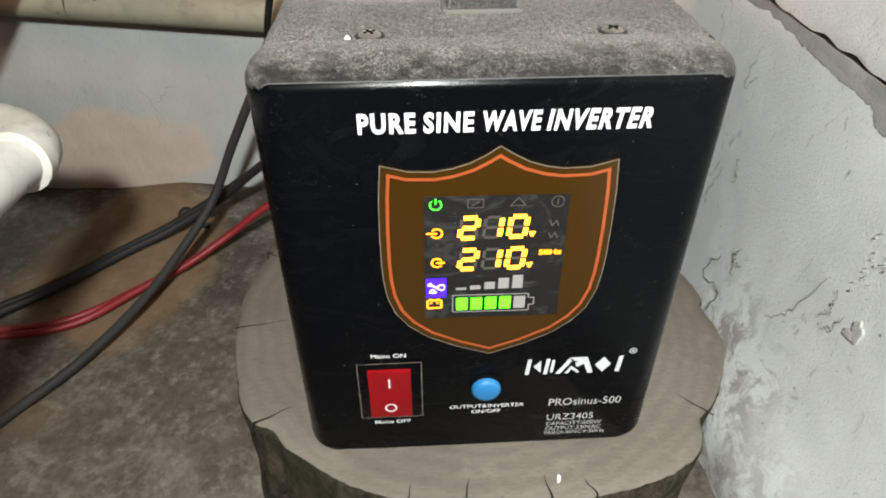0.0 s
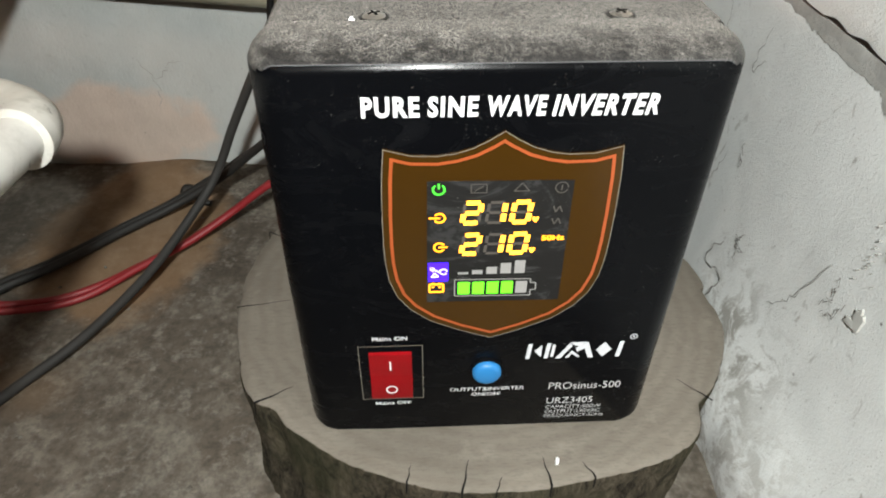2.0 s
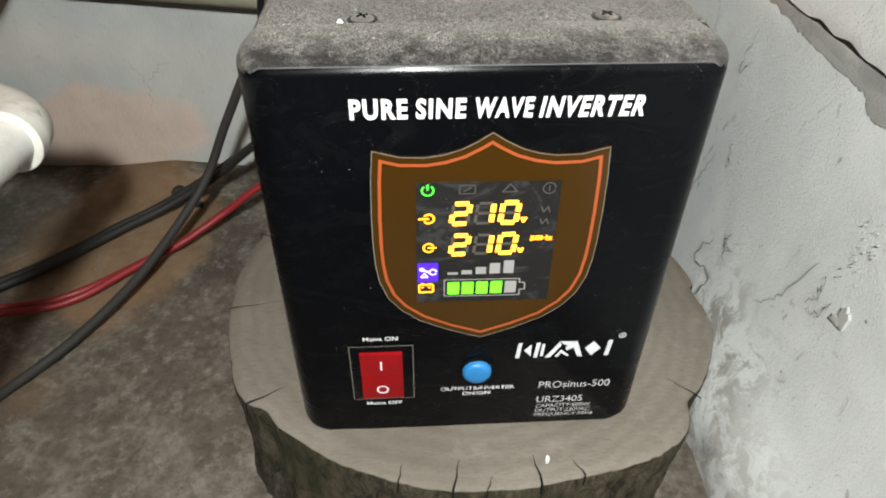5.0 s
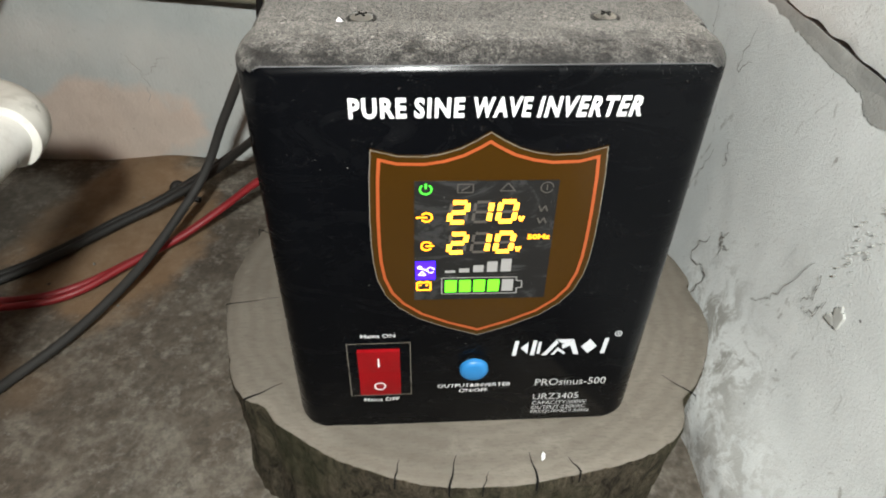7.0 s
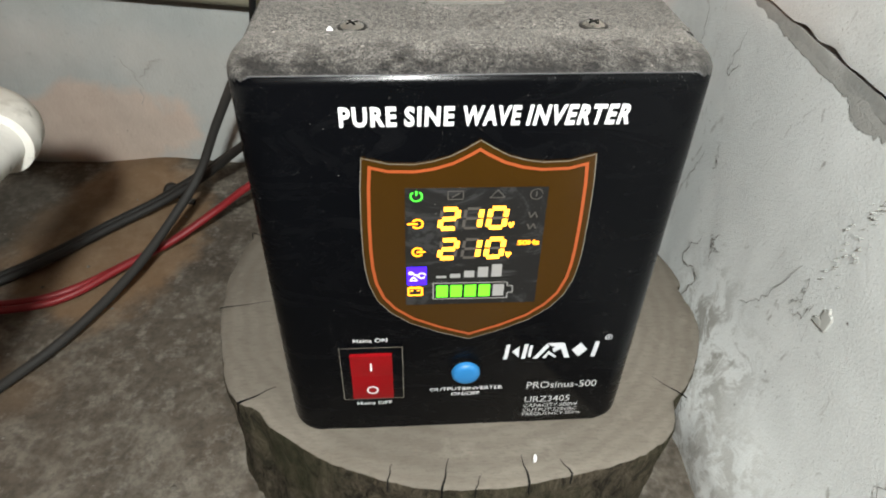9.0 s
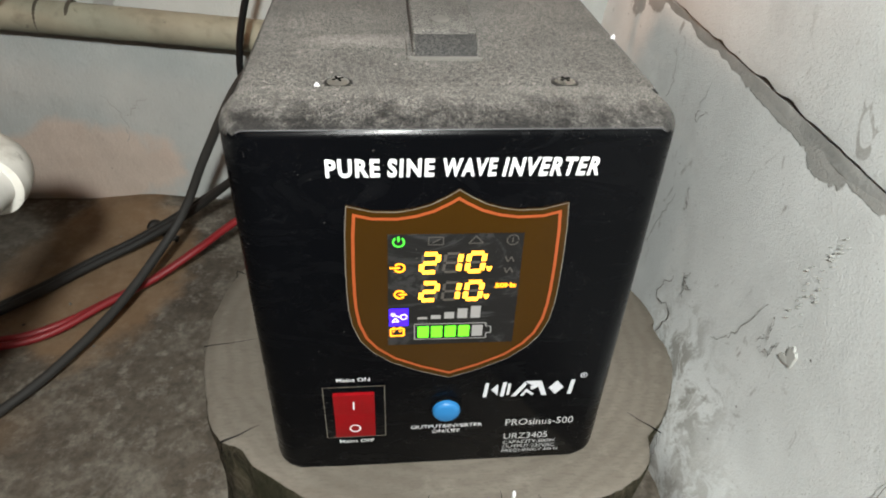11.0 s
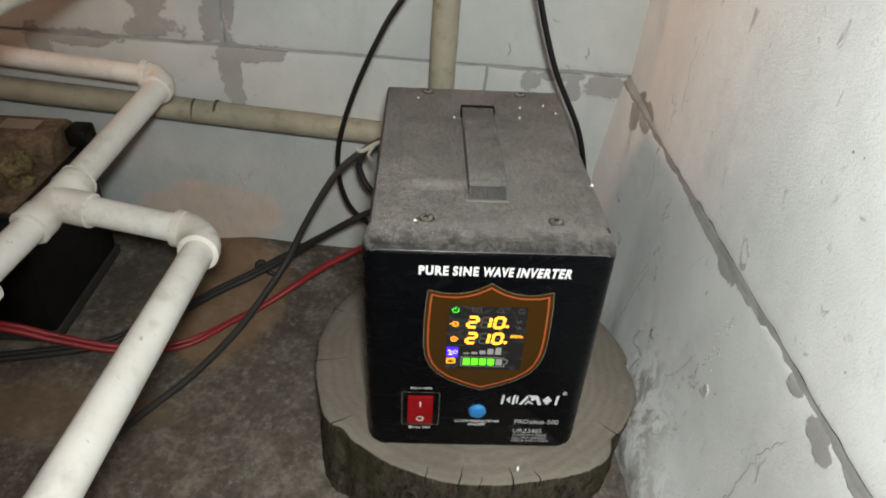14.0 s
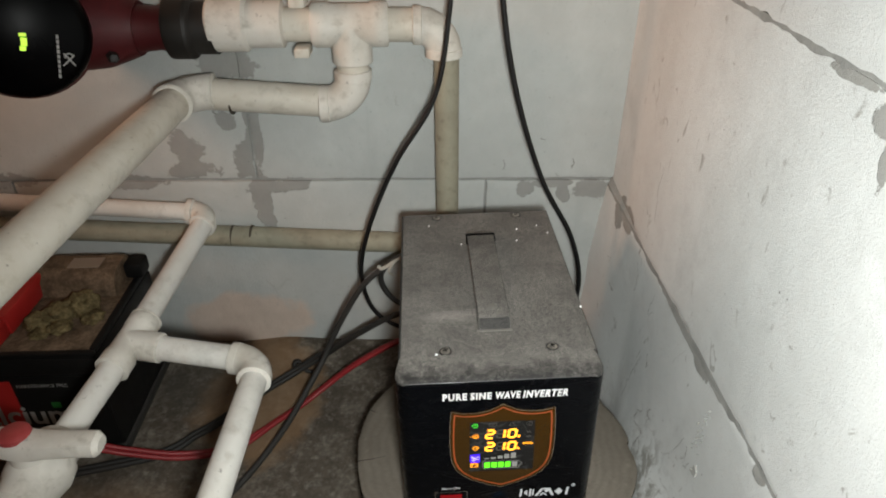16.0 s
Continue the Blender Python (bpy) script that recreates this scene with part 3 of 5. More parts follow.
wall_right = part("wall_right", box(-0.55, 2.0, 0.0215, 0.2, -0.05, 2.3), M_MORTAR)
wall_right.matrix_world = pose(0.178, 0, 0, 0, 0, -90)
tagged(wall_right, "rough white aerated block wall with a cracked joint", "wall", kind="structure")
# along this wall x runs towards the door: x = -y of the cellar
for course, cuts in enumerate(([-0.50, 0.33, 0.95, 1.6], [-0.50, 0.21, 0.83, 1.6], [-0.50, 0.30, 0.92, 1.6], [-0.50, 0.3, 1.6])):
    z0, z1 = ((-0.05, 0.2365), (0.2390, 0.5160), (0.5163, 0.76), (0.766, 1.02))[course]
    for i, (a, b) in enumerate(zip(cuts, cuts[1:])):
        s0 = (-0.020 if course == 0 else 0.012) if i == 0 else 0.0
        near = course < 3 and a < 0.3
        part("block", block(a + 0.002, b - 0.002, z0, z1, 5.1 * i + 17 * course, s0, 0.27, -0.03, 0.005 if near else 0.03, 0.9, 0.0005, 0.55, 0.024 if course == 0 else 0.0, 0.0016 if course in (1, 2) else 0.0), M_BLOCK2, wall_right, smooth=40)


def mortar_bed(top0, foot0, lip0, ledge):
    """The bed between two courses of the side wall; where the lower course leans out it covers its ledge."""
    rings = []
    for k in range(180):
        x = -0.49 + 0.0072 * k
        lean = max(0.0, 1 - (x + 0.498) / 0.27) if ledge else 0.0
        y = 0.012 * lean + lip0 + 0.0006 * noise.noise((x * 60, 3, top0))
        top, foot = top0 + 0.0005 * noise.noise((x * 90, 0, 2)) - 0.03 * x, foot0 - 0.03 * x
        brim = min(y, -0.0012 * lean + lip0 + 0.0010 * noise.noise((x * 80, 6, 1)))
        rise = foot + 0.0072 if ledge else top
        rings.append([(x, brim, foot), (x, 0.03, foot), (x, 0.03, top + 0.012 * lean), (x, y - 0.001 * lean, top + 0.012 * lean), (x, brim, rise - 0.0001)])
    return loft(rings)


part("mortar_bed", mortar_bed(0.2386, 0.2310, 0.0003, True), M_MORTAR, wall_right, "grey mortar in the open joint", smooth=30)
part("mortar_bed", mortar_bed(0.5186, 0.5110, -0.0006, False), M_MORTAR, wall_right, "grey mortar in the open joint", smooth=30)

def crack(points, width, seed, y):
    """A thin jagged crack drawn over a wall's face, tapering to both ends."""
    line = smooth_line([(x, 0, z) for x, z in points], 9)
    bm = bmesh.new()
    last = None
    for i, p in enumerate(line):
        s = i / (len(line) - 1)
        jag = Vector((noise.noise((s * 23, seed, 0)), 0, noise.noise((s * 23, seed, 5)))) * 0.0045
        w = 0.45 * width * (0.25 + 1.1 * abs(noise.noise((s * 11, seed, 9)))) * (1 - (2 * s - 1) ** 4) + 0.0001
        d = (line[min(i + 1, len(line) - 1)] - line[max(i - 1, 0)]).normalized()
        side = Vector((d.z, 0, -d.x)) * w
        c = p + jag + Vector((0, y(p.x, p.z), 0))
        pair = (bm.verts.new(c + side), bm.verts.new(c - side))
        if last:
            bm.faces.new((last[0], last[1], pair[1], pair[0]))
        last = pair
    return bm


M_FAINT = plain("faint_crack", (0.42, 0.42, 0.39), 0.95, vary=0.35, grain=120)
M_CRACK = plain("dirty_crack", (0.30, 0.285, 0.26), 0.95, vary=0.5, grain=120)


def lower_face(x, z=0.2):
    swell = math.exp(-(max(z, 0.0) / 0.062) ** 2) * (1 - 0.75 * min(1.0, max(0.0, (-x - 0.11) / 0.10)))
    return -0.020 * max(0.0, 1 - (x + 0.498) / 0.27) * min(1.0, max(0.0, (0.243 - z) / 0.11)) - 0.0016 - 0.026 * swell


for pts, width in (([(-0.139, 0.096), (-0.146, 0.070), (-0.124, 0.074), (-0.120, 0.050), (-0.098, 0.050), (-0.080, 0.030)], 0.0016), ([(-0.174, 0.140), (-0.186, 0.104), (-0.199, 0.052)], 0.0010),
                   ([(-0.165, 0.205), (-0.180, 0.195), (-0.172, 0.222)], 0.0009), ([(-0.037, 0.150), (-0.035, 0.137), (-0.042, 0.126)], 0.0007), ([(-0.231, 0.226), (-0.224, 0.200), (-0.228, 0.185)], 0.0008),
                   ([(-0.026, 0.140), (-0.030, 0.128), (-0.040, 0.125)], 0.0008), ([(-0.053, 0.0), (-0.056, 0.018), (-0.072, 0.028)], 0.0013), ([(0.078, 0.200), (0.064, 0.165), (0.058, 0.11), (0.0534, 0.066)], 0.0005), ([(0.0555, 0.082), (0.053, 0.066), (0.055, 0.050)], 0.0026), ([(-0.1585, 0.1542), (-0.157, 0.146), (-0.1549, 0.137)], 0.0013), ([(-0.1211, 0.1106), (-0.125, 0.100), (-0.118, 0.090)], 0.0018), ([(-0.128, 0.104), (-0.121, 0.099), (-0.113, 0.101)], 0.0009), ([(-0.075, 0.095), (-0.062, 0.110), (-0.045, 0.150)], 0.0005)):
    part("wall_crack", crack(pts, width, pts[0][0] * 90, lower_face), M_CRACK, wall_right)
for pts, width in (([(-0.205, 0.275), (-0.215, 0.330), (-0.210, 0.365)], 0.0006), ([(-0.078, 0.384), (-0.088, 0.381), (-0.092, 0.386)], 0.0022), ([(0.105, 0.272), (0.108, 0.270)], 0.002)):
    part("wall_crack", crack(pts, width, pts[0][0] * 70, lambda x, z: 0.014 * max(0.0, 1 - (x + 0.498) / 0.27) - 0.0016), M_CRACK, wall_right)
for pts, width in (([(-0.285, 0.105), (-0.272, 0.083), (-0.272, 0.055)], 0.0010), ([(-0.272, 0.083), (-0.255, 0.098), (-0.247, 0.104)], 0.0010), ([(0.042, 0.282), (0.043, 0.268)], 0.0022), ([(0.129, 0.283), (0.130, 0.272)], 0.0018), ([(0.108, 0.262), (0.112, 0.262)], 0.001),
                   ([(-0.095, 0.372), (-0.092, 0.360), (-0.089, 0.352)], 0.0010), ([(-0.068, 0.415), (-0.050, 0.405), (-0.045, 0.392)], 0.0010), ([(-0.312, 0.352), (-0.310, 0.344)], 0.0030), ([(0.085, 0.312), (0.092, 0.310)], 0.0012)):
    part("wall_crack", crack(pts, width, pts[0][0] * 50, lambda x, z: -0.0022), M_FAINT if width < 0.0011 else M_CRACK, wall_back)

# a line of dark specks and a chip of pale plaster on the lower course
rng = random.Random(7)
specks = []
for k in range(44):
    f = rng.random()
    x, z = -0.0189 - 0.0100 * f + rng.gauss(0, 0.0035), 0.2107 - 0.056 * f + rng.gauss(0, 0.003)
    specks.append(smear(x, z, rng.uniform(0.00012, 0.00034), rng.uniform(0.00012, 0.00045), 3.0 * k, rng.random(), lower_face(x, z) + 0.0006, 0.0004))
part("dirt_specks", merge(*specks), M_FAINT, wall_right, "scattered dark specks")
for x, z, rx, rz, k in ((-0.0164, 0.1398, 0.0036, 0.0058, 1.0), (-0.0200, 0.1350, 0.0040, 0.0024, 5.0)):
    part("plaster_chip", smear(x, z, rx, rz, k, 0.2, lower_face(x, z) + 0.0013, 0.0008), plain("pale_plaster", (0.52, 0.52, 0.49), 0.9, vary=0.2), wall_right, "pale chip of plaster", 40)

wall_left = tagged(part("wall_left", box(-1.62, -1.5, -1.7, 0.6, -0.05, 2.3), M_FARWALL), "plain grey cellar wall", "wall", kind="structure")
wall_front = tagged(part("wall_front", box(-1.62, 0.4, -1.82, -1.7, -0.05, 2.3), M_FARWALL), "plain grey cellar wall", "wall", kind="structure")
ceiling = tagged(part("ceiling", box(-1.7, 0.5, -1.9, 0.7, 2.25, 2.4), M_CEIL), "plain grey concrete ceiling", "ceiling", kind="structure")


def ground():
    bm = bmesh.new()
    n, m = 150, 170
    rows = []
    for i in range(n + 1):
        row = []
        for j in range(m + 1):
            x, y = -1.55 + 1.95 * i / n, -1.75 + 2.25 * j / m
            p = Vector((x * 6, y * 6, 0.3))
            z = -0.009 + 0.004 * noise.noise(p) + 0.0016 * noise.noise(p * 5)
            z += 0.012 * math.exp(-((x + 0.26) / 0.05) ** 2 - ((y - 0.375) / 0.022) ** 2)
            row.append(bm.verts.new((x, y, z)))
        rows.append(row)
    for i in range(n):
        for j in range(m):
            bm.faces.new((rows[i][j], rows[i + 1][j], rows[i + 1][j + 1], rows[i][j + 1]))
    return bm


floor = tagged(part("floor", ground(), M_FLOOR, smooth=60), "dirty brown concrete floor with pale blotches", "floor", kind="structure")


def floor_grit():
    """Crumbs of mortar and small stones lying about the floor."""
    rng, verts, faces = random.Random(21), [], []
    for k in range(420):
        x, y, r = rng.uniform(-0.62, -0.10), rng.uniform(-0.30, 0.38), 0.0006 + 0.0016 * rng.random() ** 4
        p = Vector((x * 6, y * 6, 0.3))
        z = -0.009 + 0.004 * noise.noise(p) + 0.0016 * noise.noise(p * 5) + 0.3 * r
        base = len(verts)
        for dx, dy, dz in ((1, 0, 0), (-1, 0, 0), (0, 1, 0), (0, -1, 0), (0, 0, 0.8), (0, 0, -0.8)):
            verts.append((x + r * (dx + rng.uniform(-0.4, 0.4)), y + r * (dy + rng.uniform(-0.4, 0.4)), z + r * dz))
        faces += [(base + a, base + b, base + c) for a, b, c in ((0, 2, 4), (2, 1, 4), (1, 3, 4), (3, 0, 4), (2, 0, 5), (1, 2, 5), (3, 1, 5), (0, 3, 5))]
    me = bpy.data.meshes.new("grit")
    me.from_pydata(verts, [], faces)
    me.materials.append(dirt_material("grit", (0.09, 0.08, 0.065), (0.36, 0.33, 0.29)))
    return new("grit", me)


tagged(floor_grit(), "crumbs of mortar and grit scattered over concrete", "grit", kind="stuff")


# ---- the log that carries the inverter
def stump_radius(u):
    """The log's uneven outline: lobes at a few bearings over a near circle."""
    lobe = lambda at, wide: math.exp(-((u - at) / wide) ** 2)
    return 0.992 + 0.085 * lobe(5.40, 0.26) + 0.068 * lobe(5.98, 0.32) + 0.05 * lobe(0.0, 0.5) * (u < 3) + 0.038 * lobe(3.74, 0.15) - 0.02 * lobe(3.15, 0.3)


def stump_ring(f, z, rough):
    out = []
    for k in range(320):
        u = 2 * math.pi * k / 320
        c, s = math.cos(u), math.sin(u)
        d = Vector((c, s, 0.0))
        r = stump_radius(u) + 0.005 * noise.noise(d * 6)
        r += rough * (0.008 * noise.noise(Vector((c * 14, s * 14, z * 6))) + 0.007 * noise.noise(Vector((c * 34, s * 34, z * 40))) + 0.007 * noise.noise(Vector((c * 60, s * 60, z * 90))))
        x, y = 0.143 * f * r * c, 0.140 * f * r * s
        # a split-off bite in the rim
        bite = 0.004 * math.exp(-((u - 3.86) / 0.05) ** 2) + 0.004 * math.exp(-((u - 5.6) / 0.06) ** 2)
        out.append((x * (1 - bite / 0.14), y * (1 - bite / 0.14), z))
    return out


stump = thing("tree_stump", "sawn grey wooden log standing on the concrete floor", "log", pose(0.003, 0.104, -0.0020))
part("bark", loft([stump_ring(f, z, g) for f, z, g in ((0.98, -0.012, 1.4), (0.985, 0.000, 1.5), (0.982, 0.010, 1.5), (0.976, 0.020, 1.5), (0.975, 0.029, 1.5), (0.982, 0.038, 1.4), (0.986, 0.047, 1.4), (0.986, 0.055, 1.3), (0.989, 0.063, 1.2), (0.992, 0.070, 1.0), (0.997, 0.076, 0.8), (1.0, 0.080, 0.6), (0.996, 0.0838, 0.5))], False), M_BARK, stump, "dark weathered log side", smooth=50)


def stump_face():
    bm = bmesh.new()
    rings = []
    for f, z in ((0.996, 0.0838), (0.985, 0.0856), (0.93, 0.0862), (0.8, 0.0863), (0.6, 0.0863), (0.35, 0.0863), (0.1, 0.0863)):
        rings.append([bm.verts.new((x, y, z + 0.0006 * noise.noise((x * 30, y * 30, 1.0)))) for x, y, _ in stump_ring(f, z, 0.5 if f > 0.97 else 0.2 if f > 0.9 else 0)])
    for a, b in zip(rings, rings[1:]):
        for i in range(len(a)):
            bm.faces.new((a[i], a[(i + 1) % len(a)], b[(i + 1) % len(a)], b[i]))
    bm.faces.new(rings[-1])
    bmesh.ops.recalc_face_normals(bm, faces=bm.faces)
    return bm


part("sawn_face", stump_face(), M_STUMP, stump, "dusty grey-beige end grain", smooth=50)
# drying cracks that run in from the rim
for u, length, width in ((4.43, 0.009, 0.0003), (4.61, 0.016, 0.00045), (4.72, 0.007, 0.0002), (4.90, 0.015, 0.0005), (5.05, 0.009, 0.0004), (3.80, 0.020, 0.0006), (3.28, 0.030, 0.00035), (5.62, 0.020, 0.0004), (2.75, 0.014, 0.0004)):
    px = []
    for i in range(9):
        s = i / 8
        f = stump_radius(u) + 0.002 - s * length / 0.14
        w = u + 0.02 * s * math.sin(7 * u) + 0.002 * math.sin(9 * s + u)
        px.append((Vector((0.143 * f * math.cos(w), 0.140 * f * math.sin(w), 0.0869)), width * (1 - s) + 0.0001))
    bm = bmesh.new()
    last = None
    for p, w in px:
        side = Vector((-p.y, p.x, 0)).normalized() * w
        pair = (bm.verts.new(p + side), bm.verts.new(p - side))
        if last:
            bm.faces.new((last[0], last[1], pair[1], pair[0]))
        last = pair
    edge = px[0][0]
    side = Vector((-edge.y, edge.x, 0)).normalized() * px[0][1]
    low = [bm.verts.new(edge * 1.004 + side + Vector((0, 0, -0.009))), bm.verts.new(edge * 1.004 - side * 0.4 + Vector((0, 0, -0.009)))]
    bm.verts.ensure_lookup_table()
    bm.faces.new((bm.verts[0], low[0], low[1], bm.verts[1]))
    part("drying_crack", bm, M_WELL, stump)
part("paint_fleck", smear(0, 0, 0.0011, 0.0018, 3.0, 0.3, height=0.0005), M_WHITE, stump, "white paint fleck").matrix_local = pose(0.031, -0.1245, 0.0872, -90, 0, -35)


# ---- the inverter, in its own axes: x across the front, y into the case, z up
inverter = thing("power_inverter", "dusty black power inverter with a lit display, standing on a log", "inverter", LEVEL @ pose(0, 0.13, -0.0215))
HOME = Vector((0, 0.13, -0.0215))


def fix(name, bm, material, label="", smooth=None, parent=None):
    """A part of the inverter, given in its front's axes."""
    if parent is None:
        bmesh.ops.translate(bm, verts=bm.verts, vec=-HOME)
        return part(name, bm, material, inverter, label, smooth)
    bmesh.ops.translate(bm, verts=bm.verts, vec=-HOME)
    return part(name, bm, material, parent, label, smooth)


def write(name, words, x0, x1, z0, z1, bold=0.0, slant=0.0, material=None, y=-0.0004, label="", spacing=1.0):
    ob = letters(name, words, x0, x1, z0, z1, y, material or M_WHITE, inverter, bold, slant, label, spacing)
    for v in ob.data.vertices:
        v.co = v.co - HOME
    return ob


def rounded(hx0, hx1, z0, z1, r, y, k=7):
    """A rounded rectangle's outline at depth y."""
    out = []
    for cx, cz, a in ((hx1 - r, z1 - r, 0), (hx0 + r, z1 - r, 1), (hx0 + r, z0 + r, 2), (hx1 - r, z0 + r, 3)):
        for i in range(k):
            u = (a + i / (k - 1)) * math.pi / 2
            out.append((cx + r * math.cos(u), y, cz + r * math.sin(u)))
    return out


def case_ring(y, inset, top, r):
    return rounded(-0.0842 + inset, 0.0805 - inset, -0.0232 + min(inset, 0.0006), top, r, y)


# steel cover: top and both sides, one bent sheet with rounded shoulders
fix("steel_cover", loft([rounded(-0.0815, 0.0797, -0.0225, 0.1664, 0.0035, y) for y in (0.0285, 0.262)]), M_SIDE, "black steel cover", 40)
fix("cover_top", box(-0.0795, 0.0780, 0.0290, 0.2615, 0.1655, 0.16675, 0.0004, 1), M_TOP, "black steel top under pale dust", 40)
# moulded front frame with its rolled shoulder
prof = [(0.0284, 0.0024, 0.1676, 0.006), (0.024, 0.0014, 0.1676, 0.006), (0.017, 0.0004, 0.1674, 0.006), (0.0125, 0.0003, 0.1668, 0.006), (0.0085, 0.0012, 0.1660, 0.0055), (0.0055, 0.0026, 0.1651, 0.0050), (0.0032, 0.0044, 0.1642, 0.0045), (0.0017, 0.0064, 0.1634, 0.0040), (0.0007, 0.0086, 0.1622, 0.0040), (0.0, 0.0112, 0.1606, 0.0040)]
fix("front_shoulder", loft([case_ring(y, i, t, r) for y, i, t, r in prof[:4]], False), M_LIP, "dusty rolled plastic shoulder", 35)
upper = loft([case_ring(y, i, t, r) for y, i, t, r in prof[3:8]], False)
bmesh.ops.delete(upper, geom=[f for f in upper.faces if f.calc_center_median().z < 0.1612], context="FACES")
fix("shoulder_brow", upper, M_LIP, "dusty brow above the front", 35)
lower = loft([case_ring(y, i, t, r) for y, i, t, r in prof[3:]])
bmesh.ops.delete(lower, geom=[f for f in lower.faces if f.calc_center_median().z >= 0.1612 and f.calc_center_median().y > 0.0018 and len(f.verts) == 4] + [f for f in lower.faces if len(f.verts) > 4 and f.calc_center_median().y > 0.005], context="FACES")
fix("front_plate", lower, M_FACE, "glossy black plastic front", 35)
edge = case_ring(0.0015, 0.0066, 0.1634, 0.0040)
# the lip's highlight, put in as a thin paler tube
fix("lip_line", tube(sorted([p for p in edge if p[2] > 0.162], key=lambda p: p[0]), 0.00022, 6), plain("edge_highlight", (0.07, 0.07, 0.075), 0.4), "pale line drawn as the lip's highlight")
fix("rear_plate", box(-0.0795, 0.0780, 0.2620, 0.2635, -0.0205, 0.1655, 0.0005, 1), M_SIDE)

# carrying strap in its shallow tray
strap = []
for y, z in ((0.0585, 0.1668), (0.0605, 0.1700), (0.0655, 0.1738), (0.0675, 0.1748), (0.100, 0.1752), (0.140, 0.1755), (0.180, 0.1752), (0.2000, 0.1744), (0.2080, 0.1730), (0.2100, 0.1700)):
    h = 0.0128
    strap.append([(-h - 0.0012, y, z), (-h - 0.0004, y, z + 0.0011), (h - 0.0006, y, z + 0.0011), (h + 0.0002, y, z), (h + 0.0002, y, 0.1662), (-h - 0.0012, y, 0.1662)])
handle = fix("carrying_strap", loft(strap), M_STRAP, "dusty black carrying strap", 30)
for x0, x1, y0, y1 in ((-0.0165, -0.0146, 0.0575, 0.0900), (-0.0158, 0.0144, 0.0564, 0.0580)):
    fix("strap_rim", box(x0, x1, y0, y1, 0.1660, 0.1682, 0.0005, 1), M_DUST if y1 < 0.06 else M_TOP)
tip = loft([[(-0.0132, y, z), (0.0122, y, z), (0.0122, y + 0.0005, z - 0.0008), (-0.0132, y + 0.0005, z - 0.0008)] for y, z in ((0.0582, 0.1680), (0.0600, 0.1712), (0.0648, 0.1748))])
fix("strap_end", tip, M_END, "cleaner dark strap end", 60)
fix("strap_slot", box(-0.0148, 0.0140, 0.1990, 0.2012, 0.1700, 0.1768), M_WELL, "dark slot across the strap")
for x in (-0.0150, 0.0130):
    fix("strap_slot", box(x, x + 0.0010, 0.1900, 0.1990, 0.1700, 0.1771), M_WELL)
for y in (0.0764, 0.2235):
    zz = 0.1763 if y < 0.1 else 0.1668
    bm = straight((-0.0016, y + 0.002, zz), (-0.0016, y + 0.002, zz + 0.0012), ((0, 0.0042), (0.5, 0.0041), (0.9, 0.003), (1, 0.0015)), 18)
    fix("strap_screw", bm, M_DUST, "dust-covered screw head", 40)
for x in (-0.0433, 0.0434):
    for y in (0.0341, 0.2530):
        screw = fix("cover_screw", straight((x, y, 0.1664), (x, y, 0.1683), ((0, 0.0041), (0.45, 0.0041), (0.8, 0.0031), (1, 0.0012)), 20), M_STEEL, "small steel screw", 40)
        # flat dark disc: the shade of the screw's dimple put into colour
        fix("dimple_disc", straight((x, y, 0.1664), (x, y, 0.16705), ((0, 0.0054), (0.7, 0.0054), (1, 0.0050)), 20), plain("dimple_shade", (0.022, 0.021, 0.019), 0.6), parent=screw)
        for a in (0, math.pi / 2):
            bm = box(-0.0022, 0.0022, -0.0004, 0.0004, 0.1676, 0.16845)
            bmesh.ops.rotate(bm, verts=bm.verts, matrix=Matrix.Rotation(a + 0.5, 3, "Z"))
            bmesh.ops.translate(bm, verts=bm.verts, vec=(x, y, 0))
            fix("screw_cross", bm, M_WELL, parent=screw)
for x, y in ((0.0775, 0.0845), (-0.0508, 0.0300), (-0.052, 0.236), (0.040, 0.222), (0.037, 0.199), (0.062, 0.228), (0.071, 0.212), (-0.020, 0.196)):
    fix("dust_crumb", straight((x, y, 0.1662), (x, y, 0.1684), ((0, 0.0012 if y < 0.1 else 0.0008), (0.6, 0.0011 if y < 0.1 else 0.0007), (1, 0.0004)), 8), M_WHITE, "white crumb")

# writing on the front
for words, x0, x1, slant in (("PURE", -0.0474, -0.0284, 0.0), ("SINE", -0.0258, -0.0091, 0.04), ("WAVE", -0.0062, 0.0134, 0.10), ("INVERTER", 0.0152, 0.0507, 0.20)):
    write("title_writing", words, x0, x1, 0.1456 + 0.0002 * (x0 < 0), 0.1533, 0.040, slant, spacing=1.18)

# the shield-shaped panel
half = [(0.0002, 0.1408), (0.0050, 0.1376), (0.0106, 0.1345), (0.0168, 0.1325), (0.0230, 0.1315), (0.0320, 0.1318), (0.0416, 0.1345), (0.0427, 0.1220), (0.0433, 0.1060), (0.0434, 0.0930), (0.0431, 0.0840), (0.0420, 0.0750), (0.0390, 0.0660), (0.0340, 0.0590), (0.0260, 0.0522), (0.0140, 0.0462), (0.0002, 0.0410)]
shield = half + [(-x + 0.0004, z) for x, z in reversed(half[1:-1])]


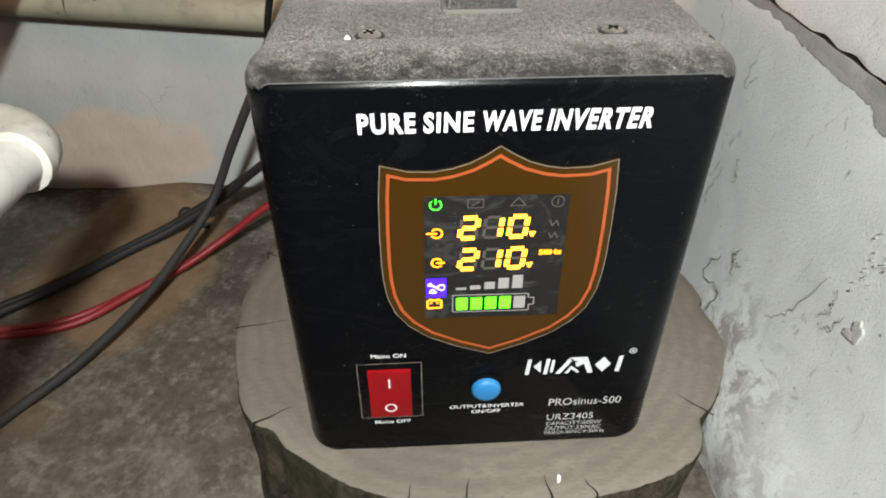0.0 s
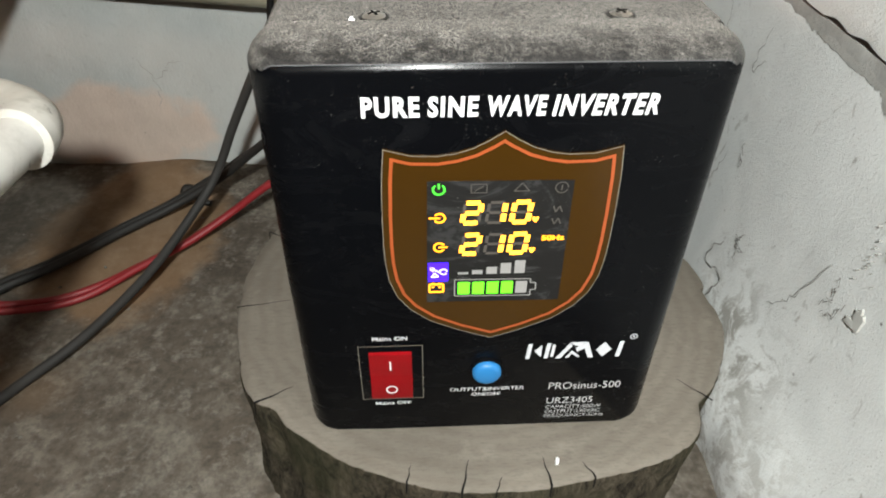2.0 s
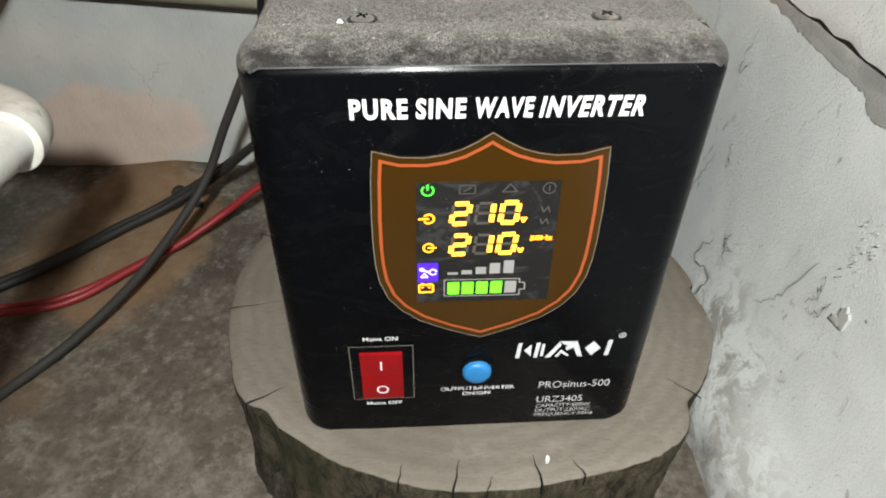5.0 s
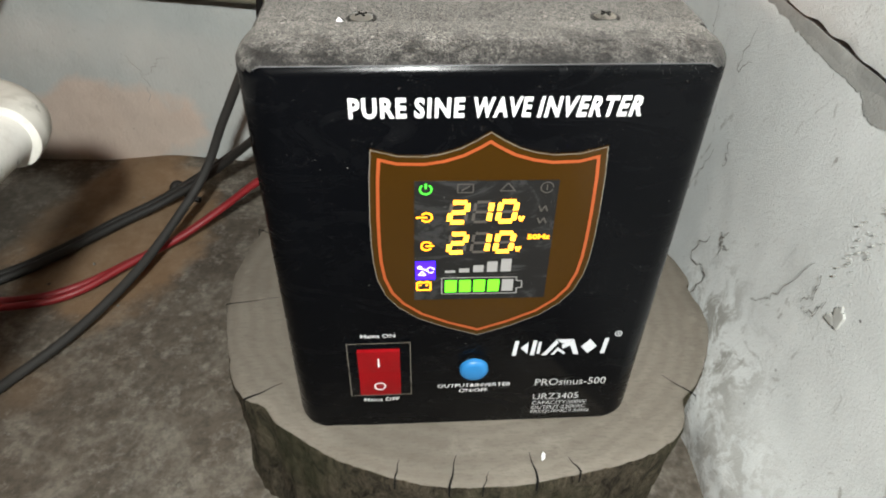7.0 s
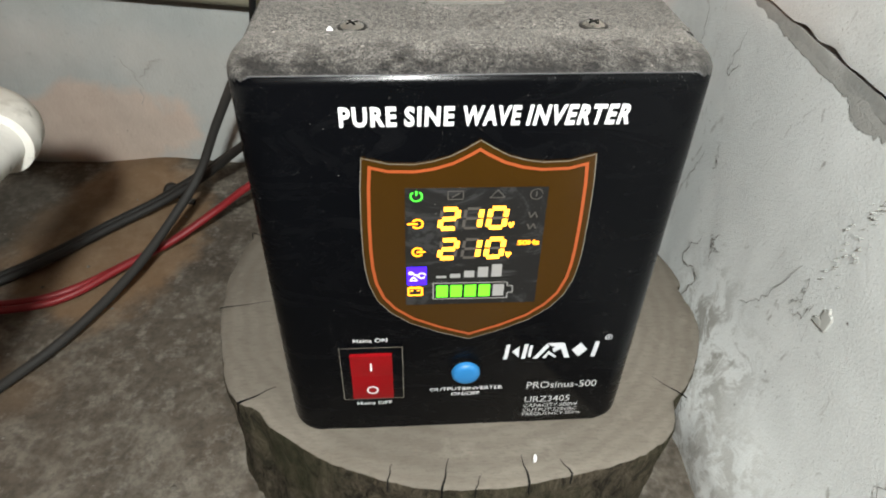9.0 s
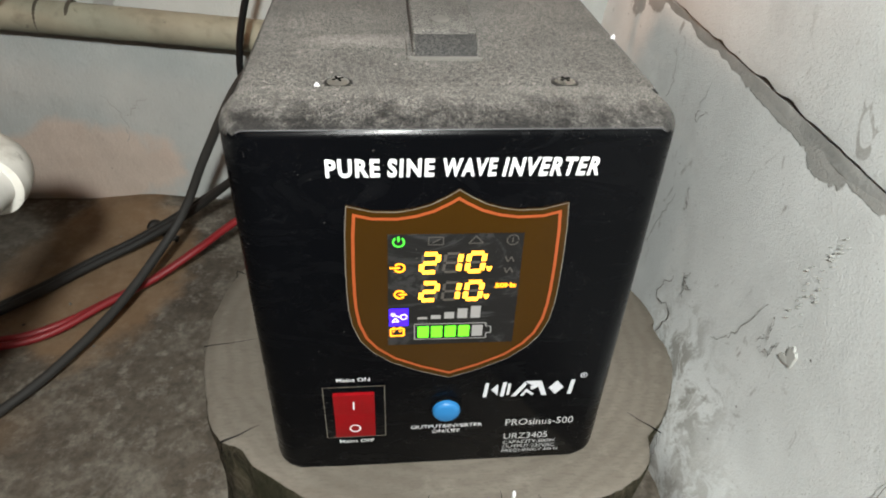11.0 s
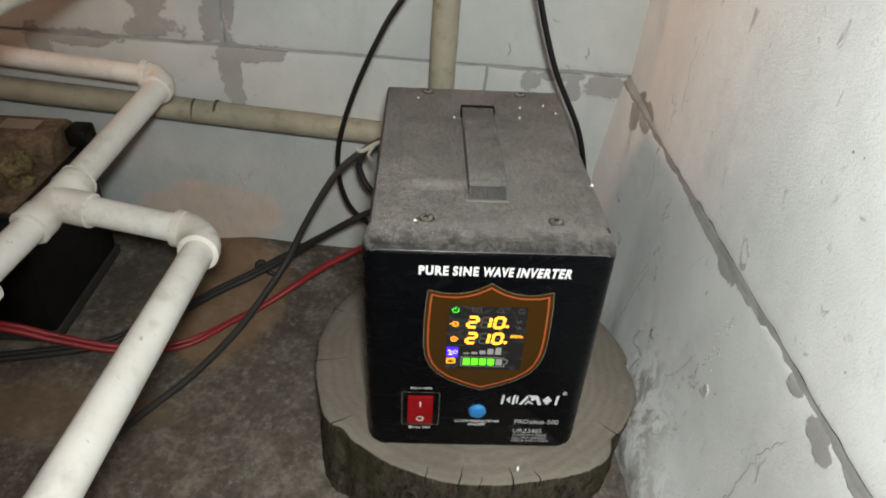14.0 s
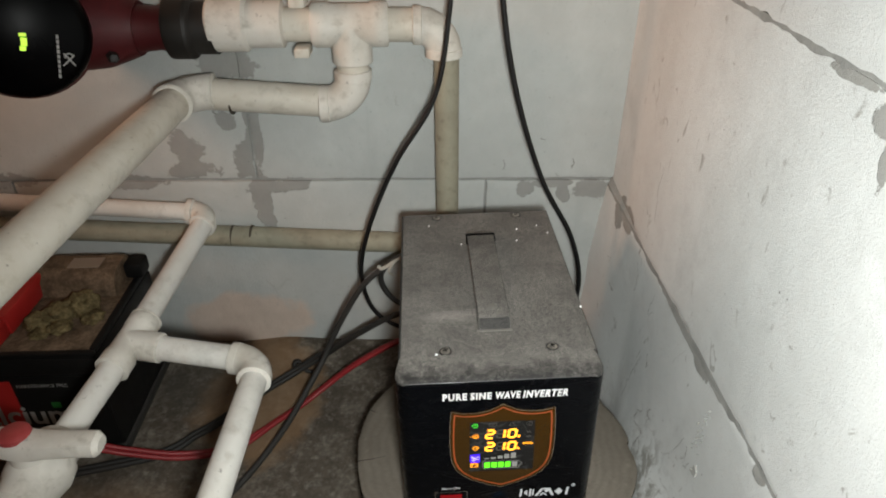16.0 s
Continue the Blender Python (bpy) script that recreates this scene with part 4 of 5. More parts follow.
def shrink(outline, d, cx=0.0, cz=0.098):
    """An outline moved inwards by about d along its corners' bisectors."""
    out, k = [], len(outline)
    for i in range(k):
        a, b, c = Vector(outline[i - 1]), Vector(outline[i]), Vector(outline[(i + 1) % k])
        n1, n2 = Vector((-(b - a).y, (b - a).x)).normalized(), Vector((-(c - b).y, (c - b).x)).normalized()
        n = (n1 + n2) / (1 + n1.dot(n2))
        if n.dot(Vector((cx, cz)) - b) < 0:
            n = -n
        out.append(tuple(b + n * d))
    return out


panel = fix("shield_panel", flat(shield, -0.0007, 0.0006), M_SHIELD, "glossy smoked brown shield panel")
fix("shield_rim", band(shield, shrink(shield, 0.00032), -0.0010), M_OUTLINE, parent=panel)
fix("shield_border", band(shrink(shield, 0.0026), shrink(shield, 0.0038), -0.0010), M_ORANGE, "thin orange border", parent=panel)

display = fix("display_window", flat([(-0.0262, 0.1212), (0.0262, 0.1208), (0.0270, 0.0628), (-0.0268, 0.0632)], -0.0011, 0.0003), M_GLASS, "dusty dark display window")
SEGS = {"a": ((0, 2), (1, 2)), "b": ((1, 2), (1, 1)), "c": ((1, 1), (1, 0)), "d": ((0, 0), (1, 0)), "e": ((0, 1), (0, 0)), "f": ((0, 2), (0, 1)), "g": ((0, 1), (1, 1))}
LIT = {"2": "abged", "1": "bc", "0": "abcdef"}


def digit(sign, x0, z0, w=0.0060, h=0.0090):
    for key, ((ax, az), (bx, bz)) in SEGS.items():
        (ax, az), (bx, bz) = [(x0 + px * w + pz * h * 0.05, z0 + pz * h / 2) for px, pz in ((ax, az), (bx, bz))]
        d = math.hypot(bx - ax, bz - az)
        ux, uz = (bx - ax) / d * 0.0005, (bz - az) / d * 0.0005
        on = key in LIT[sign]
        fix("lit_segment" if on else "unlit_segment", stroke([(ax + ux, az + uz), (bx - ux, bz - uz)], 0.0019 if on else 0.0012, -0.0015), M_YELLOW if on else M_UNLIT, "glowing yellow segment" if on else "", parent=display)


for z0 in (0.1031, 0.0885):
    for sign, x0 in zip("210", (-0.0134, -0.0046, 0.0047)):
        digit(sign, x0, z0)
    fix("volt_mark", stroke([(0.0128, z0 + 0.0022), (0.0136, z0), (0.0145, z0 + 0.0022)], 0.0009, -0.0015), M_YELLOW, parent=display)
ob = write("frequency_writing", "50Hz", 0.0168, 0.0256, 0.0942, 0.0966, 0.03, 0.0, M_AMBER, -0.0015)
ob.parent = display
# status signs down the left of the window
fix("power_sign", merge(stroke(circle(-0.0221, 0.1181, 0.0021, 16, 2.2, 5.05), 0.0006, -0.0015), stroke([(-0.0221, 0.1206), (-0.0221, 0.1184)], 0.0007, -0.0015)), M_GREEN2, "green power sign", parent=display)
for z, s in ((0.1056, 3.14), (0.0919, 0.0)):
    fix("mains_sign", merge(stroke(circle(-0.0218, z, 0.0020, 16, s + 0.5, 5.2), 0.0007, -0.0015), stroke([(-0.0257, z), (-0.0216, z)] if s > 1 else [(-0.0222, z), (-0.0188, z)], 0.0007, -0.0015)), M_AMBER, "amber plug sign", parent=display)
fix("load_light", rect(-0.0262, -0.0183, 0.0746, 0.0842, -0.0014), M_BLUE, "blue lit field", parent=display)
fix("load_sign", merge(stroke(circle(-0.0202, 0.0798, 0.0014, 12), 0.0005, -0.0017), stroke([(-0.0250, 0.0772), (-0.0236, 0.0792), (-0.0222, 0.0772), (-0.0250, 0.0772)], 0.0005, -0.0017), stroke([(-0.0246, 0.0812), (-0.0216, 0.0796)], 0.0006, -0.0017), stroke(circle(-0.0246, 0.0812, 0.0008, 8), 0.0004, -0.0017)), M_ICON, parent=display)
fix("battery_sign", merge(stroke([(-0.0257, 0.0730), (-0.0202, 0.0730), (-0.0202, 0.0690), (-0.0257, 0.0690), (-0.0257, 0.0730)], 0.0007, -0.0015), stroke([(-0.0248, 0.0716), (-0.0238, 0.0716)], 0.0007, -0.0015), stroke([(-0.0222, 0.0716), (-0.0212, 0.0716)], 0.0007, -0.0015), rect(-0.0250, -0.0238, 0.0730, 0.0738, -0.0015), rect(-0.0222, -0.0210, 0.0730, 0.0738, -0.0015)), M_AMBER, "amber battery sign", parent=display)
# dim signs along the top and the right edge
fix("dim_sign", merge(stroke([(-0.0106, 0.1200), (-0.0050, 0.1200), (-0.0050, 0.1164), (-0.0106, 0.1164), (-0.0106, 0.1200)], 0.0004, -0.0014), stroke([(-0.0092, 0.1172), (-0.0062, 0.1192)], 0.0004, -0.0014)), M_UNLIT, parent=display)
fix("dim_sign", stroke([(0.0048, 0.1168), (0.0076, 0.1202), (0.0104, 0.1168), (0.0048, 0.1168)], 0.0004, -0.0014), M_UNLIT, parent=display)
fix("dim_sign", merge(stroke(circle(0.0219, 0.1180, 0.0023, 16), 0.0004, -0.0014), stroke([(0.0219, 0.1168), (0.0219, 0.1192)], 0.0004, -0.0014)), M_UNLIT, parent=display)
for z in (0.1085, 0.1030):
    fix("dim_sign", stroke([(0.0198, z + 0.0014), (0.0208, z - 0.0012), (0.0222, z + 0.0014), (0.0232, z - 0.0012)], 0.0005, -0.0014), M_UNLIT, parent=display)
# load bars and the charge gauge
for i, (x, h) in enumerate(((-0.0145, 0.0012), (-0.0089, 0.0021), (-0.0033, 0.0036), (0.0022, 0.0054), (0.0077, 0.0066))):
    fix("load_bar", rect(x, x + 0.0041, 0.0779, 0.0779 + h, -0.0014), M_UNLIT2, parent=display)
gauge = [(-0.0157, 0.0752), (0.0146, 0.0748), (0.0146, 0.0728), (0.0168, 0.0727), (0.0170, 0.0690), (0.0149, 0.0690), (0.0150, 0.0660), (-0.0156, 0.0664), (-0.0157, 0.0752)]
fix("gauge_outline", stroke(gauge, 0.0004, -0.0014), M_UNLIT2, parent=display)
for i in range(5):
    x = -0.0143 + i * 0.00577
    fix("gauge_cell", rect(x, x + 0.0046, 0.0674, 0.0738, -0.0015), M_GREEN if i < 4 else M_UNLIT2, "lit green gauge cell" if i < 4 else "", parent=display)

# rocker switch
frame_sw = fix("switch_frame", box(-0.0568, -0.0289, -0.0010, 0.0004, 0.0020, 0.0376, 0.0005, 2), M_FACE, "black switch frame", 40)
fix("frame_line", band([(-0.0569, 0.0019), (-0.0288, 0.0019), (-0.0288, 0.0377), (-0.0569, 0.0377)], [(-0.0566, 0.0022), (-0.0291, 0.0022), (-0.0291, 0.0374), (-0.0566, 0.0374)], -0.00115), M_OUTLINE, parent=frame_sw)
rock = loft([[(x, y, z) for z, y in ((0.0338, -0.0008), (0.0335, -0.0026), (0.0196, -0.0016), (0.0182, -0.0015), (0.0054, -0.0030), (0.0042, -0.0027), (0.0040, -0.0008))] for x in (-0.0524, -0.0519, -0.0342, -0.0337)])
rocker = fix("rocker", rock, M_RED, "red translucent rocker", 35)
fix("rocker_on_mark", rect(-0.0435, -0.0428, 0.0240, 0.0296, -0.0030), M_WHITE, parent=rocker)
fix("rocker_off_mark", band(circle(-0.0431, 0.0112, 0.0027), circle(-0.0431, 0.0112, 0.0020), -0.0034), M_WHITE, parent=rocker)
write("switch_writing", "Mains ON", -0.0504, -0.0354, 0.0402, 0.0426, 0.004)
write("switch_writing", "Mains OFF", -0.0512, -0.0346, -0.0034, -0.0010, 0.004)
# push button
fix("button_ring", straight((-0.0002, 0.0, 0.0190), (-0.0002, -0.0010, 0.0190), ((0, 0.0078), (0.6, 0.0077), (1, 0.0072)), 30), M_FACE, "black button collar", 40)
fix("push_button", straight((-0.0002, -0.0006, 0.0190), (-0.0002, -0.0040, 0.0190), ((0, 0.0066), (0.55, 0.0065), (0.85, 0.0057), (1, 0.0042)), 30), M_BLUEBTN, "blue push button", 40)
write("button_writing", "OUTPUT&INVERTER", -0.0166, 0.0180, 0.0048, 0.0072, 0.0)
write("button_writing", "ON/OFF", -0.0064, 0.0072, 0.0010, 0.0035, 0.0)
# the maker's mark as plain shapes
MARK = ([(0.0168, 0.0258), (0.0186, 0.0258), (0.0194, 0.0356), (0.0176, 0.0356)], [(0.0204, 0.0308), (0.0236, 0.0346), (0.0238, 0.0268)],
        [(0.0250, 0.0258), (0.0268, 0.0258), (0.0276, 0.0356), (0.0258, 0.0356)], [(0.0279, 0.0268), (0.0293, 0.0268), (0.0297, 0.0346), (0.0283, 0.0346)],
        [(0.0302, 0.0256), (0.0360, 0.0356), (0.0372, 0.0335), (0.0326, 0.0256)], [(0.0360, 0.0358), (0.0440, 0.0358), (0.0400, 0.0330), (0.0382, 0.0338)], [(0.0388, 0.0322), (0.0440, 0.0356), (0.0474, 0.0256), (0.0450, 0.0256), (0.0428, 0.0316), (0.0396, 0.0296)], [(0.0346, 0.0258), (0.0372, 0.0306), (0.0412, 0.0268), (0.0406, 0.0258), (0.0374, 0.0284), (0.0362, 0.0258)],
        [(0.0478, 0.0307), (0.0514, 0.0354), (0.0550, 0.0307), (0.0514, 0.0260)], [(0.0572, 0.0257), (0.0592, 0.0257), (0.0600, 0.0357), (0.0580, 0.0357)])
for outline in MARK:
    fix("mark_shape", flat(outline, -0.0004), M_MARK)
fix("mark_ring", band(circle(0.0636, 0.0384, 0.0017, 16), circle(0.0636, 0.0384, 0.0012, 16), -0.0004), M_MARK)
fix("mark_dot", rect(0.0632, 0.0640, 0.0378, 0.0390, -0.0004), M_MARK)
write("model_writing", "PROsinus-500", 0.0296, 0.0634, 0.0040, 0.0088, 0.0, 0.0, M_PRINT)
write("model_writing", "URZ3405", 0.0296, 0.0518, -0.0066, -0.0021, 0.0, 0.0, M_PRINT)
write("rating_writing", "CAPACITY:500W", 0.0296, 0.0564, -0.0106, -0.0079, 0.0, 0.0, M_PRINT)
write("rating_writing", "OUTPUT:230VAC", 0.0296, 0.0566, -0.0142, -0.0115, 0.0, 0.0, M_PRINT)
write("rating_writing", "FREQUENCY:50Hz", 0.0296, 0.0588, -0.0177, -0.0150, 0.0, 0.0, M_PRINT)

# ---- pipes
PR, PC = 0.0124, 0.0160
low = thing("drain_pipes", "white plastic water pipes with elbows and a tee", "pipe", pose(-0.35, 0.15, 0.19))


def piped(owner, name, bm, material, label="", smooth=40):
    bmesh.ops.translate(bm, verts=bm.verts, vec=-owner.matrix_world.translation)
    return part(name, bm, material, owner, label, smooth)


def run(a, b, r):
    return straight(a, b, ((0, r), (0.25, r), (0.5, r), (0.75, r), (1, r)), 32)


def off(a, b, gap):
    """The place a little way from a towards b, where a pipe enters its fitting."""
    a, b = Vector(a), Vector(b)
    return a + (b - a).normalized() * gap


T = Vector((-0.360, 0.150, 0.194))
fwd = (Vector((-0.378, 0.035, 0.184)) - T).normalized()
E1 = Vector((-0.227, 0.128, 0.185))
EB = Vector((-0.329, 0.361, 0.227))
piped(low, "tee", tee(T, fwd, E1 - T, 0.0148, 0.034, PC), M_FIT)
piped(low, "elbow", bend(E1, T - E1, (-0.002, -1, 0.08), 0.0154, 0.029, PC), M_FIT)
piped(low, "pipe", run(T + (E1 - T) * 0.1, off(E1, T, 0.024), PR), M_PIPE)
piped(low, "pipe", run(off(E1, (-0.229, -0.95, 0.272), 0.024), (-0.229, -0.95, 0.272), PR), M_PIPE)
piped(low, "pipe", run(T, off(EB, T, 0.022), PR), M_PIPE)
piped(low, "elbow", bend(EB, T - EB, (-1, 0.03, 0.06), 0.0140, 0.027, PC), M_FIT)
piped(low, "pipe", run(off(EB, (-1.2, 0.388, 0.284), 0.022), (-1.2, 0.388, 0.284), 0.0108), M_PIPE)
piped(low, "pipe", run(T, T + fwd * 0.16, PR), M_PIPE)
for centre, d in ((T + fwd * 0.0345, fwd), (T - fwd * 0.0345, fwd), (E1 + Vector((-0.002, -1, 0.08)).normalized() * 0.0295, Vector((-0.002, -1, 0.08)).normalized())):
    piped(low, "socket_bead", straight(centre - d * 0.0012, centre + d * 0.0012, ((0, PC * 0.95), (0.3, PC * 1.03), (0.7, PC * 1.03), (1, PC * 0.95)), 30), M_FIT)

# ball valve on the forward leg of the tee
V = T + fwd * 0.150
valve = thing("ball_valve", "white plastic ball valve with a lever and red cap", "valve", Matrix.Translation(V))
piped(valve, "valve_body", merge(straight(V - fwd * 0.036, V + fwd * 0.034, ((0, 0.017), (0.05, 0.020), (0.25, 0.020), (0.32, 0.024), (0.5, 0.0265), (0.68, 0.024), (0.75, 0.021), (0.95, 0.021), (1, 0.018)), 32), straight(V, V + Vector((0, 0, 0.032)), ((0, 0.015), (0.8, 0.014), (1, 0.012)), 24)), M_FIT)
rings = []
for s, w, h, z in ((-0.026, 0.009, 0.008, 0.036), (-0.022, 0.013, 0.011, 0.036), (0.0, 0.0145, 0.012, 0.034), (0.018, 0.0120, 0.010, 0.036), (0.046, 0.0115, 0.009, 0.039), (0.060, 0.0112, 0.009, 0.040), (0.064, 0.008, 0.006, 0.040)):
    rings.append([V + Vector((s, -0.10 * s + dy * w * 0.9, z + dz * h)) for dy, dz in ((-0.8, -0.75), (-1, -0.4), (-1, 0.3), (-0.85, 0.65), (-0.5, 0.85), (0.5, 0.85), (0.85, 0.65), (1, 0.3), (1, -0.4), (0.8, -0.75), (0, -0.8))])
lever = piped(valve, "lever", loft(rings), M_FIT, "grimy white plastic lever", 30)
cap = V + Vector((-0.006, 0.002, 0.043))
bmc = straight(cap, cap + Vector((0, 0, 0.006)), ((0, 0.0125), (0.6, 0.0120), (1, 0.009)), 24)
piped(valve, "cap", bmc, plain("faded_red_cap", (0.42, 0.06, 0.06), 0.5, vary=0.3), "faded red cap")
piped(valve, "pipe_stub", run(V + fwd * 0.03, V + fwd * 0.12, 0.0122), M_PIPE)
piped(valve, "union_nut", straight(V + fwd * 0.075, V + fwd * 0.13, ((0, 0.022), (0.05, 0.028), (0.95, 0.028), (1, 0.024)), 8), M_NUT, "dark union nut", 20)

# olive pipes along and up the back wall
olive = thing("wall_pipe", "olive-grey plastic pipe running along and up the wall", "pipe", pose(-0.022, 0.362, 0.17))
piped(olive, "pipe", run((-1.3, 0.410, 0.232), (-0.030, 0.3717, 0.167), 0.0138), M_OLIVE)
piped(olive, "pipe", run((-0.030, 0.364, 0.166), (-0.0325, 0.362, 0.435), 0.0142), M_OLIVE)
piped(olive, "elbow", bend((-0.030, 0.365, 0.166), (-1, 0.03, 0.01), (0, 0, 1), 0.0165, 0.03, 0.019), M_OLIVE)
for x in (-0.312, -0.287):
    piped(olive, "sealant_ring", straight((x - 0.0016, 0.3804, 0.1817), (x + 0.0014, 0.3804, 0.1815), ((0, 0.0138), (0.3, 0.0141), (0.7, 0.0140), (1, 0.0138)), 26), M_GLUE, "dark sealant ring")
piped(olive, "pipe_clip", merge(box(-0.004, 0.004, 0.35, 0.387, 0.166, 0.18, 0.001, 1)), M_OLIVE)

# upper white heating pipes
UR, UC = 0.0178, 0.0226
heat = thing("heating_pipes", "white plastic heating pipes with tee and elbows", "pipe", pose(-0.13, 0.362, 0.45))
TT = Vector((-0.1365, 0.362, 0.4545))
TE = Vector((-0.0355, 0.360, 0.4535))
BE = Vector((-0.1375, 0.363, 0.366))
LE = Vector((-0.328, 0.362, 0.382))
piped(heat, "elbow", bend(TE, (-1, 0, 0), (0, 0, -1), 0.0195, 0.034, 0.0205), M_FIT)
piped(heat, "pipe", run(TT, off(TE, TT, 0.028), UR), M_HEAT)
piped(heat, "tee", tee(TT, (1, 0, 0), (0, 0, -1), 0.0218, 0.041, 0.0235), M_FIT)
piped(heat, "elbow", bend(BE, (0, 0, 1), (-1, 0, 0), 0.0200, 0.040, 0.0212), M_FIT)
piped(heat, "pipe", run(TT, off(BE, TT, 0.033), UR), M_HEAT)
piped(heat, "pipe", run(off(BE, LE, 0.033), off(LE, BE, 0.028), UR), M_HEAT)
piped(heat, "elbow", bend(LE, (1, 0, 0), (-0.084, -1, -0.022), 0.0200, 0.034, 0.0206), M_FIT)
piped(heat, "pipe", run(off(LE, (-0.387, -0.40, 0.364), 0.028), (-0.387, -0.40, 0.364), 0.0183), M_HEAT)
d = Vector((-0.084, -1, -0.022)).normalized()
for k in (0.0345, 0.0375):
    piped(heat, "weld_bead", straight(LE + d * (k - 0.0013), LE + d * (k + 0.0013), ((0, 0.0196), (0.3, 0.0216), (0.7, 0.0216), (1, 0.0196)), 30), M_FIT)
piped(heat, "sealant_ring", straight((-0.2780, 0.3635, 0.3735), (-0.2757, 0.3635, 0.3734), ((0, UR), (0.2, UR * 1.014), (0.8, UR * 1.014), (1, UR)), 28), M_GLUE, "dark ring mark")
piped(heat, "nick", box(-0.3165, -0.3130, 0.3385, 0.3430, 0.3825, 0.3895, 0.0008, 1), M_WELL, "black nick in the elbow")
piped(heat, "pipe", run((-0.300, 0.362, 0.4560), TT, UR), M_HEAT)
piped(heat, "union_collar", straight((-0.286, 0.362, 0.4560), (-0.206, 0.362, 0.4555), ((0, 0.026), (0.03, 0.0285), (0.48, 0.0285), (0.52, 0.0245), (0.97, 0.0245), (1, 0.018)), 30), M_FIT, "ribbed white union collar")
for z in (0.482, 0.431):
    piped(heat, "union_lug", box(-0.196, -0.180, 0.335, 0.365, z - 0.005, z + 0.005, 0.0015, 2), M_HEAT)

# circulation pump
P0 = Vector((-0.466, 0.325, 0.462))
pump = thing("circulation_pump", "dark red cast-iron circulation pump with a black round head", "pump", Matrix.Translation(P0))
piped(pump, "volute", straight((-0.450, 0.362, 0.458), (-0.360, 0.362, 0.4525), ((0, 0.042), (0.25, 0.048), (0.6, 0.043), (0.85, 0.034), (1, 0.028))), M_PUMPRED, "dark red cast casing")
piped(pump, "neck", straight((-0.395, 0.362, 0.4525), (-0.318, 0.362, 0.4525), ((0, 0.036), (0.3, 0.026), (0.7, 0.0225), (1, 0.026)), 30), M_PUMPRED)
piped(pump, "flange", straight((-0.332, 0.362, 0.4525), (-0.280, 0.362, 0.4525), ((0, 0.024), (0.06, 0.0315), (0.12, 0.0325), (0.48, 0.0325), (0.54, 0.031), (0.6, 0.0275), (1, 0.0275)), 32), M_NUT, "dark union nut", 20)
face_to = Vector((0.48, -0.86, 0.12)).normalized()
piped(pump, "housing", straight(P0 - face_to * 0.045, P0 + face_to * 0.012, ((0, 0.03), (0.15, 0.052), (0.5, 0.066), (0.8, 0.070), (1, 0.062)), 40), M_PUMPRED, "dark red cast housing")
head = piped(pump, "motor_head", straight(P0 + face_to * 0.008, P0 + face_to * 0.062, ((0, 0.058), (0.05, 0.0635), (0.6, 0.0625), (0.88, 0.060), (0.97, 0.056), (1, 0.052)), 44), M_PUMPBLK, "glossy black motor head")
seat = Matrix.Translation(P0 + face_to * 0.0625) @ face_to.to_track_quat("-Y", "Z").to_matrix().to_4x4() @ pose(0, 0, 0, 0, 12, 0)


def on_head(name, bm, material, label=""):
    bmesh.ops.transform(bm, matrix=seat, verts=bm.verts)
    bmesh.ops.translate(bm, verts=bm.verts, vec=-P0)
    part(name, bm, material, head, label)


M_LIME = glowing("lit_lime", (0.62, 1.0, 0.05), 1.0)
on_head("pump_display", merge(rect(-0.0010, 0.0048, -0.002, 0.001, -0.0005), rect(0.0000, 0.0052, -0.0105, -0.003, -0.0005), rect(-0.0012, 0.0038, -0.0150, -0.0110, -0.0005)), M_LIME, "lit lime display")
for k in range(4):
    on_head("level_light", rect(-0.0160, -0.0090, 0.0320 + 0.0022 * k, 0.0331 + 0.0022 * k, -0.0005), M_LIME)
for k in range(9):
    on_head("mark_bar", rect(0.0290, 0.0312, -0.0385 + 0.0046 * k, -0.0350 + 0.0046 * k, -0.0005), M_GREYPRINT)
on_head("mark_cross", merge(stroke([(0.0335, -0.027), (0.0435, -0.016)], 0.0014, -0.0005), stroke([(0.0345, -0.015), (0.0440, -0.026)], 0.0014, -0.0007), stroke(circle(0.0390, -0.0185, 0.0036, 12, 0.3, 3.2), 0.0012, -0.0009)), M_GREYPRINT)
bolt = P0 + Vector((0.082, 0.005, -0.030))
piped(pump, "bolt", straight(bolt, bolt + face_to * 0.02, ((0, 0.006), (0.8, 0.006), (1, 0.004)), 6), M_NUT)

# ---- car battery
B = Vector((-0.425, 0.188, -0.006))
battery = thing("car_battery", "black car battery with a dust-caked lid on the floor", "battery", Matrix.Translation(B))


def cell(name, x0, x1, y0, y1, z0, z1, bevel, material, label="", parent=None, seg=2):
    bm = box(x0, x1, y0, y1, z0, z1, bevel, seg)
    bmesh.ops.translate(bm, verts=bm.verts, vec=-B)
    return part(name, bm, material, parent or battery, label, 40)


cell("case", -0.665, -0.427, 0.190, 0.352, -0.006, 0.125, 0.004, M_BATT)
cell("base_ledge", -0.666, -0.424, 0.186, 0.356, -0.008, 0.006, 0.003, M_GREYCAB)
cell("lid_edge", -0.669, -0.421, 0.184, 0.358, 0.122, 0.147, 0.004, M_BATT, "black lid rim")
for y0, y1 in ((0.186, 0.193), (0.351, 0.357)):
    cell("lid_ridge", -0.666, -0.423, y0, y1, 0.1455, 0.1525, 0.002, M_BATT)
cell("lid_ridge", -0.431, -0.423, 0.1935, 0.3505, 0.1455, 0.1525, 0.002, M_BATT)
cell("lid_top", -0.660, -0.430, 0.194, 0.350, 0.1465, 0.1490, 0.001, M_LID, "dust-caked lid")
